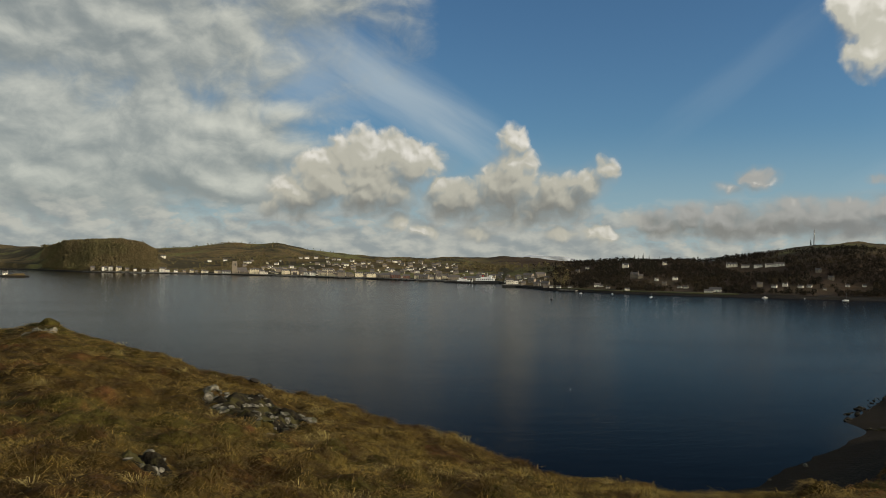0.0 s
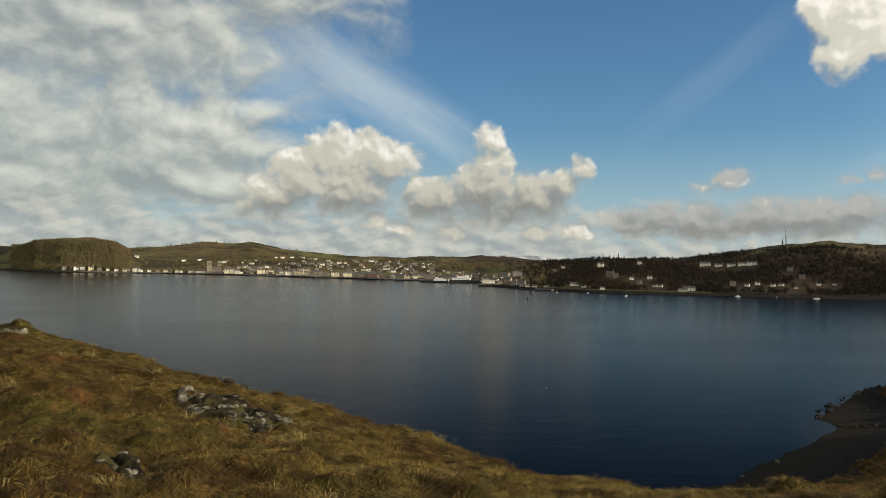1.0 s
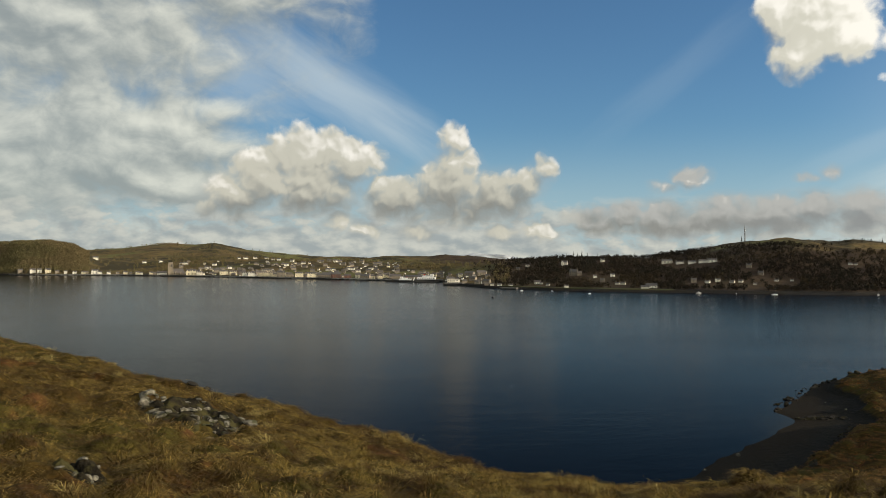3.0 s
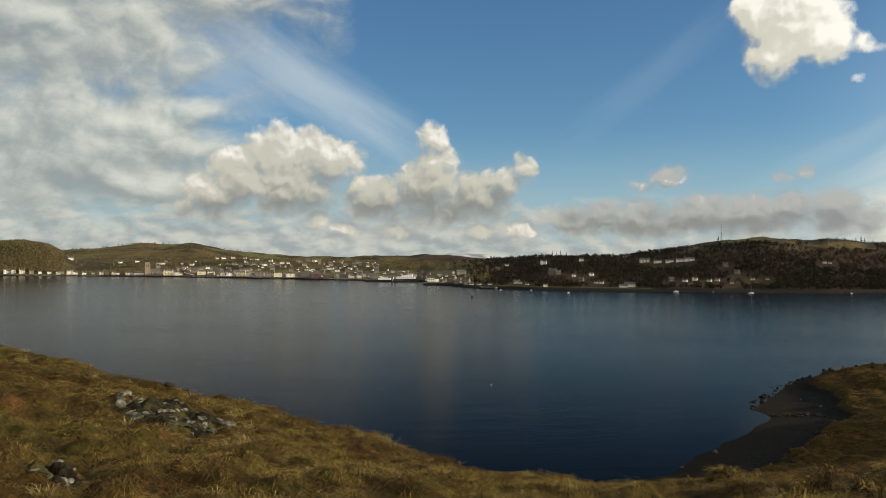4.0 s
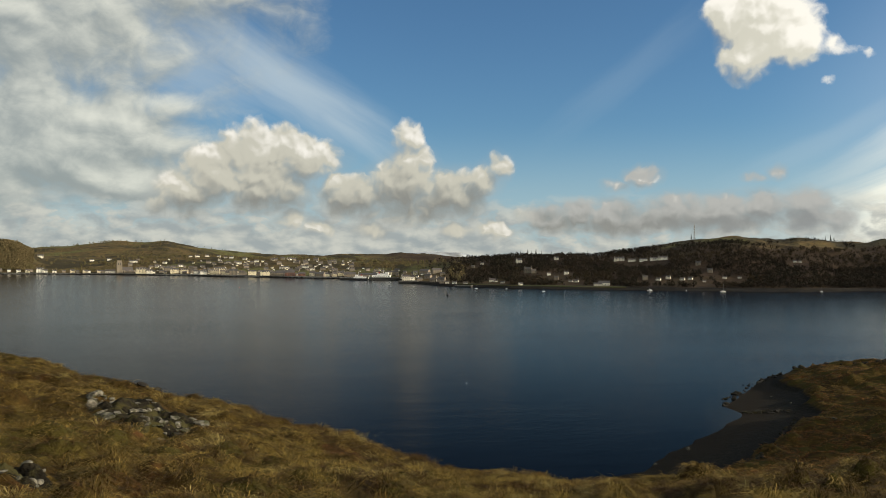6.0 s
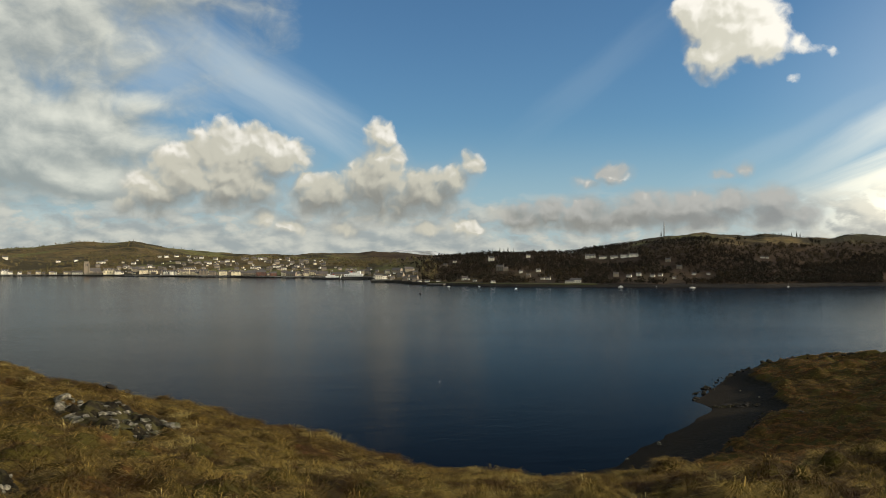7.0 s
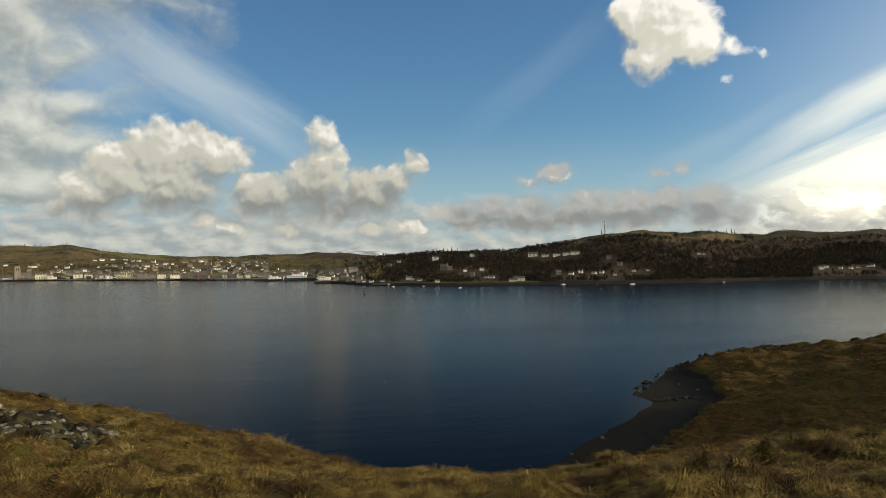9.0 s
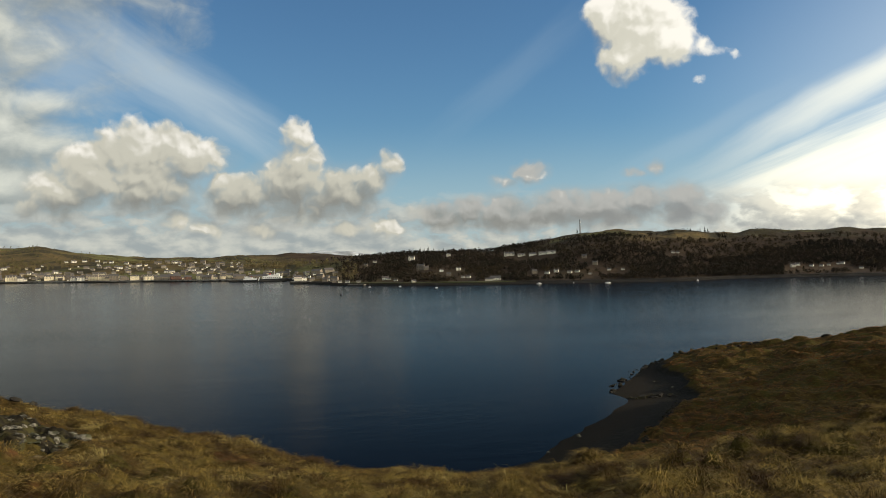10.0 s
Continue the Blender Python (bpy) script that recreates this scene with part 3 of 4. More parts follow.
def spit_height(az, r):
    x, y = r * np.sin(np.radians(az)), r * np.cos(np.radians(az))
    d = np.abs(r - 1400 + 6 * (az + 29)) / (46 * (1 - ease(az, -29.3, -27.7)) + 4)
    return -3 + (7.0 + 2.2 * rough(x, y, 30, 3, 61)) * (1 - ease(d, 0.2, 1.0)) + 6 * ease(-az, 29.0, 31.0) * (1 - ease(d, 0.0, 0.8))


spit = polar_sheet("spit", az_spit, 1400 + off_spit, spit_height, M_LAND)
tagged(spit, "low rocky spit of land with scrub", "spit", kind="structure")

# ------------------------------------------------------------------ building bricks for things


def at(az, r, z=0.0, turn=0.0, size=1.0):
    """A pose at az and r from the eye's foot, its front (-y) towards the eye but for turn degrees."""
    return Matrix.LocRotScale((r * math.sin(radians(az)), r * math.cos(radians(az)), z), Euler((0, 0, radians(-az + turn))), Vector((size, size, size)))


def far_z(az, r):
    return float(far_height(np.array([float(az)]), np.array([float(r)]))[0])


def near_z(az, r):
    return float(near_height(np.array([float(az)]), np.array([float(r)]))[0])


def part(name, bm, mat, parent=None, label="", smooth=False):
    """Link a bmesh as one mesh object under a thing or a part."""
    me = bpy.data.meshes.new(name)
    bmesh.ops.recalc_face_normals(bm, faces=bm.faces)
    bm.to_mesh(me)
    bm.free()
    me.materials.append(mat)
    if smooth:
        me.polygons.foreach_set("use_smooth", [True] * len(me.polygons))
    ob = new(name, me)
    ob.parent = parent
    return tagged(ob, label) if label else ob


def box(x0, x1, y0, y1, z0, z1, bm=None, bevel=0.0):
    own = bmesh.new()
    bmesh.ops.create_cube(own, size=1.0)
    for v in own.verts:
        v.co = (x0 + (v.co.x + 0.5) * (x1 - x0), y0 + (v.co.y + 0.5) * (y1 - y0), z0 + (v.co.z + 0.5) * (z1 - z0))
    if bevel:
        bmesh.ops.bevel(own, geom=own.edges[:], offset=bevel, segments=1, affect="EDGES")
    return own if bm is None else join(bm, own)


def join(bm, other):
    """Add the other bmesh to bm."""
    table = {v: bm.verts.new(v.co) for v in other.verts}
    for f in other.faces:
        bm.faces.new([table[v] for v in f.verts])
    other.free()
    return bm


def tube(a, b, r0, r1, sides=6, bm=None):
    own = bmesh.new()
    bmesh.ops.create_cone(own, cap_ends=True, segments=sides, radius1=r0, radius2=max(r1, 0.001), depth=1.0)
    a, b = Vector(a), Vector(b)
    m = Matrix.Translation((a + b) / 2) @ (b - a).to_track_quat("Z", "Y").to_matrix().to_4x4() @ Matrix.Diagonal((1, 1, (b - a).length, 1))
    bmesh.ops.transform(own, matrix=m, verts=own.verts[:])
    return own if bm is None else join(bm, own)


def prism(profile, y0, y1):
    """A closed outline in x and z, drawn out from y0 to y1."""
    bm = bmesh.new()
    rings = [[bm.verts.new((x, y, z)) for x, z in profile] for y in (y0, y1)]
    n = len(profile)
    bm.faces.new(rings[0][::-1])
    bm.faces.new(rings[1])
    for i in range(n):
        bm.faces.new([rings[0][i], rings[0][(i + 1) % n], rings[1][(i + 1) % n], rings[1][i]])
    return bm


def gable_roof(w, d, eaves, ridge, over=0.35, thick=0.25):
    """Two slopes along x, with a little overhang."""
    bm = bmesh.new()
    h, e = d / 2 + over, eaves - over * (ridge - eaves) / (d / 2)
    for sx in (-1, 1):
        ring = [(-w / 2 - over, sx * h, e), (w / 2 + over, sx * h, e), (w / 2 + over, 0, ridge), (-w / 2 - over, 0, ridge)]
        lo = [bm.verts.new(p) for p in ring]
        hi = [bm.verts.new((x, y, z + thick)) for x, y, z in ring]
        bm.faces.new(lo)
        bm.faces.new(hi)
        for i in range(4):
            bm.faces.new([lo[i], lo[(i + 1) % 4], hi[(i + 1) % 4], hi[i]])
    return bm


def house(name, w, d, eaves, ridge, wall_mat, label, category="house", storeys=2, bays=3, chimneys=2, wing=False, dormers=0, group=""):
    """A house with its front at -y: gabled walls, slate roof, chimneys, windows, a door."""
    top = tagged(new(name), label, category, group)
    bm = box(-w / 2, w / 2, -d / 2, d / 2, -2.5, eaves)
    for sx in (-1, 1):
        a = [bm.verts.new((sx * w / 2, y, z)) for y, z in ((-d / 2, eaves), (d / 2, eaves), (0, ridge))]
        b = [bm.verts.new((sx * (w / 2 - 0.4), y, z)) for y, z in ((-d / 2, eaves), (d / 2, eaves), (0, ridge))]
        bm.faces.new(a)
        bm.faces.new(b)
    if wing:
        join(bm, box(-w / 2 + 0.6, -w / 2 + 0.6 + w * 0.32, -d / 2 - 2.2, -d / 2 - 0.01, -2.5, eaves))
        join(bm, prism([(-w / 2 + 0.6, eaves), (-w / 2 + 0.6 + w * 0.32, eaves), (-w / 2 + 0.6 + w * 0.16, eaves + w * 0.15)], -d / 2 - 2.2, -d / 2 + 1.0))
    part("wall", bm, wall_mat, top)
    roof = part("roof", gable_roof(w, d, eaves, ridge), M_SLATE, top, "grey slate roof")
    for k in range(chimneys):
        x = (w / 2 - 0.6) * (1 if k % 2 else -1) * (1 if k < 2 else 0.2)
        bm = box(x - 0.5, x + 0.5, -0.7, 0.7, ridge - 1.0, ridge + 1.5, bevel=0.05)
        join(bm, tube((x, -0.3, ridge + 1.5), (x, -0.3, ridge + 2.0), 0.16, 0.14))
        join(bm, tube((x, 0.3, ridge + 1.5), (x, 0.3, ridge + 2.0), 0.16, 0.14))
        part("chimney", bm, M_MASON, roof, "stone chimney stack with pots")
    first = None
    for f in range(storeys):
        z = 0.9 + f * (eaves - 0.6) / storeys
        for i in range(bays):
            x = -w / 2 + w * (i + 0.5) / bays
            y = -d / 2 - (2.2 if wing and x < -w / 2 + 0.6 + w * 0.32 else 0)
            if f == 0 and i == bays // 2:
                part("door", box(x - 0.5, x + 0.5, y - 0.08, y + 0.02, 0, 2.1), M_GREEN, top, "painted front door")
                continue
            if first is None:
                first = part("window", box(-0.55, 0.55, -0.08, 0.04, 0, 1.5), M_GLASS, top, "dark glazed window")
                first.location = (x, y, z)
            else:
                o = first.copy()
                scene.collection.objects.link(o)
                o.location = (x, y, z)
    for k in range(dormers):
        x = -w / 2 + w * (k + 0.5) / dormers
        bm = box(x - 0.8, x + 0.8, -d / 2 + 0.4, -d / 2 + 2.4, eaves - 0.2, eaves + 1.5)
        join(bm, prism([(x - 1.0, eaves + 1.5), (x + 1.0, eaves + 1.5), (x, eaves + 2.3)], -d / 2 + 0.2, -d / 2 + 2.8))
        part("dormer", bm, wall_mat, roof)
    return top


HOMES = []


def settle(proto, spots, jitter=10.0, sizes=(0.68, 0.88), lift=0.0, seed=1):
    """Stand the first at the first place, and copies of it at the others."""
    rnd = random.Random(seed)
    for k, (az, r) in enumerate(spots):
        HOMES.append((az, r))
        m = at(az, r, far_z(az, r) + lift, rnd.uniform(-jitter, jitter), rnd.uniform(*sizes))
        if k:
            copy_thing(proto, m)
        else:
            proto.matrix_basis = m


# ------------------------------------------------------------------ the town along the shore
settle(house("seafront_villa", 13, 9, 6.4, 10.4, M_HARL, "white harled seafront villa with slate roof and gabled wing", wing=True, group="villas along the seafront"),
       ((-23.16, 1842), (-20.72, 1793), (-19.20, 1760), (-18.65, 1748), (-15.41, 1675)), 8, (0.64, 0.84), seed=2)
settle(house("seafront_villa", 12, 9, 8.8, 12.4, M_HARL, "tall white seafront villa with slate roof", storeys=3, group="villas along the seafront"),
       ((-22.77, 1834), (-21.25, 1803), (-16.60, 1700)), 8, (0.62, 0.78), seed=3)
settle(house("seafront_villa", 14, 10, 7.2, 11.6, M_CREAM, "cream rendered seafront villa with gabled wing", wing=True, group="villas along the seafront"),
       ((-22.28, 1825), (-20.20, 1780), (-17.60, 1722), (-16.85, 1706), (-16.0, 1688)), 8, (0.64, 0.84), seed=21)
settle(house("seafront_villa", 14, 10, 7.6, 12.0, M_MASON, "grey stone seafront villa with steep slate roof", wing=True, group="villas along the seafront"),
       ((-23.88, 1856), (-21.75, 1814), (-19.98, 1790), (-18.11, 1736), (-17.30, 1718), (-15.75, 1690), (-14.25, 1640), (-13.95, 1632)), 8, (0.62, 0.84), seed=22)
settle(house("guest_house", 17, 11, 9.0, 13.2, M_HARL, "large bright white guest house with dormers", "guest house", 3, 5, 2, dormers=3), ((-19.48, 1765), (-12.85, 1605), (-9.75, 1505), (-9.35, 1492)), 6, (0.78, 0.88), seed=4)
settle(house("terrace", 22, 11, 9.6, 14.0, M_CREAM, "long cream rendered terrace with slate roof", "terrace", 3, 7, 4, dormers=4, group="terraces by the harbour"),
       ((-13.40, 1615), (-11.23, 1582), (-8.62, 1468), (-7.95, 1456), (-5.18, 1385), (-10.6, 1560)), 5, (0.76, 0.86), seed=5)
settle(house("hotel", 26, 13, 13.5, 18.0, M_CREAM, "four-storey cream seafront hotel with dormers", "hotel", 4, 8, 4, dormers=5), ((-8.3, 1486), (-6.05, 1402)), 4, (0.70, 0.76), seed=6)
settle(house("hotel", 20, 12, 11.5, 15.8, M_MASON, "brown stone hotel with steep slate roof", "hotel", 4, 6, 4, dormers=3), ((-7.34, 1440), (-4.55, 1372), (-9.95, 1540), (-6.75, 1425)), 6, (0.68, 0.80), seed=7)
settle(house("low_hall", 20, 9, 4.6, 8.2, M_HARL, "low white hall beside the seafront", "hall", 1, 5, 1), ((-15.30, 1672), (-12.75, 1608), (-9.75, 1508), (-9.43, 1500)), 6, seed=8)
settle(house("warehouse", 24, 16, 7.0, 12.5, M_MASON, "brown stone warehouse with gabled roof on the quay", "warehouse", 2, 5, 0),
       ((-4.05, 1362), (-1.34, 1314), (6.18, 1172), (7.0, 1140), (0.9, 1290)), 25, (0.7, 0.85), seed=9)
M_BRICK = material("red_brown_brick", mottled((0.11, 0.052, 0.038), (0.17, 0.085, 0.062), 0.5, 0.1, (0.09, 0.055, 0.045)), 0.9, 0.2)
settle(house("brick_building", 19, 12, 8.0, 12.6, M_BRICK, "red brick harbour building with slate roof", "building", 3, 5, 1), ((-3.45, 1348), (-2.62, 1336)), 6, (0.72, 0.82), seed=23)
settle(house("harbour_shop", 12, 10, 8.0, 12.0, M_CREAM, "cream harbour building with slate roof", "shop", 3, 4, 2),
       ((-1.87, 1322), (-0.80, 1302), (0.10, 1328), (0.50, 1324), (2.80, 1334), (3.62, 1302), (5.51, 1182), (-0.3, 1300), (-7.75, 1450)), 15, seed=10)
UPHILL = ((-19.47, 2014), (-16.44, 2110), (-15.38, 2070), (-14.01, 1928), (-13.76, 1926), (-11.87, 1872), (-12.31, 1786), (-10.21, 2060), (-9.76, 2050), (-9.11, 2050), (-8.33, 2040),
          (-7.87, 1978), (-7.48, 1968), (-6.56, 1888), (-10.85, 1760), (-6.95, 1680), (-5.76, 1736), (-4.03, 1568), (-3.49, 1758), (-3.69, 1564), (-2.55, 1558), (-2.28, 1544), (-1.88, 1482), (-0.94, 1510))
settle(house("hillside_house", 15, 9, 5.6, 9.0, M_HARL, "white harled house on the hill above the town", group="houses on the hill"), UPHILL, 22, seed=11)

rnd = random.Random(40)
protos = [house("town_house", 12, 9, 6.2, 10.4, M_MASON, "grey stone town house with slate roof", group="houses of the town"),
          house("town_house", 11, 8, 5.4, 9.0, M_CREAM, "cream rendered town house with slate roof", group="houses of the town"),
          house("town_house", 10, 8, 5.2, 8.8, M_HARL, "pale harled town house with slate roof", group="houses of the town"),
          house("town_house", 18, 9, 7.0, 11.0, M_MASON, "row of brown stone town houses under one roof", storeys=2, bays=6, chimneys=3, group="houses of the town")]
spots = {0: [], 1: [], 2: [], 3: []}
taken = []
while sum(len(v) for v in spots.values()) < 265:
    az, off = rnd.uniform(-14.5, 7.5), 45 + 420 * rnd.random() ** 1.5
    if az < -9 and off > 260 and rnd.random() < 0.7 or az > 1 and off > 230:
        continue
    r = float(np.interp(az, SHORE_AZ, SHORE_R)) + off
    x, y = r * math.sin(radians(az)), r * math.cos(radians(az))
    if any((x - a) ** 2 + (y - b) ** 2 < 14 ** 2 for a, b in taken):
        continue
    taken.append((x, y))
    spots[rnd.choices((0, 1, 2, 3), (4, 2, 3, 3))[0]].append((az, r))
for k, proto in enumerate(protos):
    settle(proto, spots[k], 35, (0.50, 0.78), seed=50 + k)

# the wooded headland across the sound
settle(house("shore_cottage", 11, 7, 3.4, 6.4, M_HARL, "low white cottage by the shore", "cottage", 1, 3, 2, group="cottages by the shore"),
       ((11.07, 954), (11.33, 950), (11.80, 930), (8.34, 945), (9.14, 935), (7.80, 955), (16.67, 932), (17.06, 928), (24.33, 934), (24.86, 938), (27.09, 950), (28.04, 956), (22.73, 934), (25.78, 920),
        (39.37, 1046), (40.22, 1044), (40.80, 1046), (41.23, 1056), (41.78, 1068), (42.02, 1072), (43.10, 1038), (31.49, 1084), (31.79, 1084)), 20, (0.5, 0.75), seed=12)
settle(house("headland_house", 13, 9, 6.0, 9.8, M_HARL, "white house among the trees of the headland", wing=True, group="houses on the headland"),
       ((12.98, 1172), (15.65, 1180), (10.34, 1190), (23.39, 944), (13.11, 884), (15.12, 1000), (16.35, 1006), (39.09, 1032)), 18, (0.55, 0.72), seed=13)
t = house("spit_cottage", 9, 7, 3.4, 6.0, M_HARL, "small white cottage on the low spit", "cottage", 1, 3, 2)
t.matrix_basis = at(-28.95, 1405, 3.6, 10, 0.8)
settle(house("headland_house", 15, 10, 7.4, 11.8, M_MASON, "grey stone house among the trees of the headland", storeys=2, bays=4, dormers=2, group="houses on the headland"),
       ((13.63, 1036), (14.02, 1030), (15.65, 958), (21.83, 942), (26.13, 990), (25.38, 1036), (9.67, 1156), (5.78, 1046), (6.73, 1002), (7.40, 956)), 18, (0.5, 0.7), seed=14)
settle(house("long_terrace", 19, 8, 5.0, 7.6, M_HARL, "long white terrace on the ridge of the headland", "terrace", 2, 7, 3, group="terraces on the ridge"),
       ((20.05, 1140), (20.92, 1122), (21.72, 1110), (22.45, 1102), (23.05, 1100)), 8, (0.72, 0.85), seed=15)
settle(house("boathouse", 16, 8, 3.6, 6.4, M_HARL, "white boathouse at the water's edge", "boathouse", 1, 4, 0), ((19.01, 890), (18.57, 880)), 10, (0.6, 0.9), seed=16)
settle(house("pier_building", 12, 9, 7.5, 9.6, M_HARL, "white building at the pier head", "building", 2, 4, 0), ((4.84, 1052), (5.24, 1062)), 8, seed=17)


def church(az, r):
    top = tagged(new("church"), "brown granite church with square bell tower", "church")
    bm = box(-4, 4, -4, 4, -3, 24)
    for x in (-4, 4):
        for y in (-4, 4):
            join(bm, box(x - 0.9, x + 0.9, y - 0.9, y + 0.9, -3, 22, bevel=0.1))
    tower = part("tower", bm, M_MASON, top, "square granite bell tower")
    for i in range(4):
        for j in range(4):
            if i in (0, 3) or j in (0, 3):
                part("merlon", box(-4 + i * 2.1, -2.6 + i * 2.1, -4 + j * 2.1, -2.6 + j * 2.1, 24, 25.4), M_MASON, tower)
    for x in (-1.5, 1.5):
        part("louvre", box(x - 0.7, x + 0.7, -4.12, -3.9, 16, 21), M_BLACK, tower, "dark belfry opening")
    bm = box(4.2, 24, -4.5, 6.5, -3, 7)
    for x in (4.3, 23.6):
        join(bm, prism([(-5.5, 0), (5.5, 0), (0, 5.5)], -0.2, 0.2)).verts.ensure_lookup_table()
        for v in bm.verts[-6:]:
            v.co = (x + v.co.y, 1 + v.co.x, 7 + v.co.z)
    part("nave", bm, M_MASON, top, "low granite nave")
    bm = gable_roof(19.8, 11, 7, 12.5)
    bmesh.ops.translate(bm, vec=(14.1, 1, 0), verts=bm.verts[:])
    part("roof", bm, M_SLATE, top, "grey slate nave roof")
    for k in range(4):
        part("window", box(6.5 + k * 4.4, 7.7 + k * 4.4, -4.62, -4.4, 1.5, 5.2), M_GLASS, top, "tall dark church window")
    top.matrix_basis = at(az, r, far_z(az, r), 5)


church(-14.75, 1650)

# ------------------------------------------------------------------ harbour, boats, marks on the water


def quay(name, az, r, w, d, z, turn, label):
    """A quay of concrete with a fender row of timber piles."""
    top = tagged(new(name), label, "quay")
    part("deck", box(-w / 2, w / 2, -d / 2, d / 2, z - 1.2, z, bevel=0.15), M_QUAY, top)
    part("wall", box(-w / 2 + 0.6, w / 2 - 0.6, -d / 2 + 0.6, d / 2 - 0.6, -4, z - 1.2), M_BLACK, top, "dark wet quay wall")
    n = max(3, int(w / 5))
    first = part("pile", tube((0, -d / 2 - 0.25, -4), (0, -d / 2 - 0.25, z + 0.6), 0.28, 0.25), M_BARK, top, "timber fender pile")
    for k in range(n):
        o = first if k == 0 else first.copy()
        if k:
            scene.collection.objects.link(o)
        o.location = (-w / 2 + 1 + k * (w - 2) / (n - 1), 0, 0)
    top.matrix_basis = at(az, r, 0, turn)


quay("quay", 2.4, 1215, 96, 26, 3.2, -8, "long grey concrete ferry quay with timber piles")
quay("harbour_quay", 5.1, 1046, 26, 30, 3.0, -10, "stone pier head with timber fender piles")
quay("jetty", 9.0, 902, 22, 5, 2.0, -30, "short dark jetty below the headland")


def ferry(az, r, turn, size):
    top = tagged(new("ferry"), "white and black car ferry moored at the quay", "ferry", "ferries at the quay")
    bm = prism([(-21, 0), (19, 0), (24, 4.2), (-22, 4.2)], -5.5, 5.5)
    for v in bm.verts:
        if v.co.x > 18:
            v.co.y *= 0.25
    bmesh.ops.bevel(bm, geom=bm.edges[:], offset=0.25, segments=1, affect="EDGES")
    part("hull", bm, M_BLACK, top, "black ferry hull")
    house_ = part("superstructure", box(-17, 13, -5, 5, 4.2, 8.0, bevel=0.3), M_PAINT, top, "white passenger decks")
    part("upper_deck", box(-9, 9, -4.4, 4.4, 8.0, 10.4, bevel=0.25), M_PAINT, top)
    bridge = part("bridge", box(4, 9.5, -4.8, 4.8, 10.4, 12.8, bevel=0.25), M_PAINT, top, "white wheelhouse")
    part("window", box(9.45, 9.6, -4, 4, 11.3, 12.2), M_GLASS, bridge)
    for k in range(9):
        part("window", box(-15.5 + k * 3.1, -14.2 + k * 3.1, -5.08, -4.9, 5.8, 6.7), M_GLASS, house_)
    part("funnel", box(-7, -4.6, -1.2, 1.2, 10.4, 13.2, bevel=0.3), M_RED, top, "dull red funnel")
    bm = tube((1.5, 0, 10.4), (1.5, 0, 19), 0.22, 0.12)
    join(bm, tube((1.5, -1.8, 16), (1.5, 1.8, 16), 0.08, 0.08))
    part("mast", bm, M_PAINT, top)
    part("bow_ramp", box(-22.6, -22.1, -3, 3, 2.5, 7.5), M_PAINT, top)
    top.matrix_basis = at(az, r, 0, turn, size)


ferry(3.15, 1188, -6, 0.92)
ferry(1.45, 1186, 172, 0.62)
t = house("ferry_terminal", 30, 10, 4.4, 6.4, M_MASON, "long low grey ferry terminal on the quay", "terminal", 1, 8, 0)
t.matrix_basis = at(2.2, 1219, 3.2, -8)


def yacht(name, label, sail=True):
    """A small boat on its mooring, bow to +x."""
    top = tagged(new(name), label, "boat", "boats on moorings")
    bm = bmesh.new()
    rings = []
    for x, w, k, g in ((-4.5, 1.1, -0.1, 0.95), (-2.5, 1.4, -0.5, 0.9), (0.5, 1.5, -0.6, 0.95), (3, 0.95, -0.4, 1.1), (5, 0.08, 0.2, 1.35)):
        rings.append([bm.verts.new(p) for p in ((x, -w, g), (x, -w * 0.7, k * 0.4), (x, 0, k), (x, w * 0.7, k * 0.4), (x, w, g))])
    for a, b in zip(rings, rings[1:]):
        for i in range(4):
            bm.faces.new([a[i], a[i + 1], b[i + 1], b[i]])
        bm.faces.new([a[4], a[0], b[0], b[4]])
    bm.faces.new(rings[0])
    bm.faces.new(rings[-1][::-1])
    part("hull", bm, M_PAINT, top, "white painted hull")
    cabin = part("cabin", box(-1.5, 2.0, -0.8, 0.8, 0.9, 1.75, bevel=0.2), M_PAINT, top)
    part("window", box(-1.0, 1.5, -0.85, -0.78, 1.2, 1.5), M_GLASS, cabin)
    if sail:
        part("mast", tube((0.9, 0, 0.9), (0.9, 0, 12.5), 0.16, 0.10), M_METAL, top, "bare aluminium mast")
        part("boom", tube((0.9, 0, 2.2), (-3.6, 0, 2.3), 0.16, 0.13), M_BLACK, top, "boom with furled dark sail")
    else:
        part("wheelhouse", box(-0.6, 1.2, -0.75, 0.75, 1.7, 3.1, bevel=0.15), M_PAINT, top)
    return top


y1 = yacht("sailing_yacht", "white sailing yacht with bare mast on a mooring")
y1.matrix_basis = at(26.98, 826, 0.1, 25, 0.6)
for az, r, turn in ((28.65, 868, 60), (33.05, 870, 40), (14.75, 788, 30), (9.9, 850, 10)):
    copy_thing(y1, at(az, r, 0.1, turn, 0.55))
y2 = yacht("motor_boat", "small white motor boat on a mooring", False)
y2.matrix_basis = at(22.14, 835, 0.1, 15, 0.55)
for az, r, turn in ((31.77, 872, 35), (12.1, 846, -20), (24.6, 836, 70)):
    copy_thing(y2, at(az, r, 0.1, turn, 0.55))


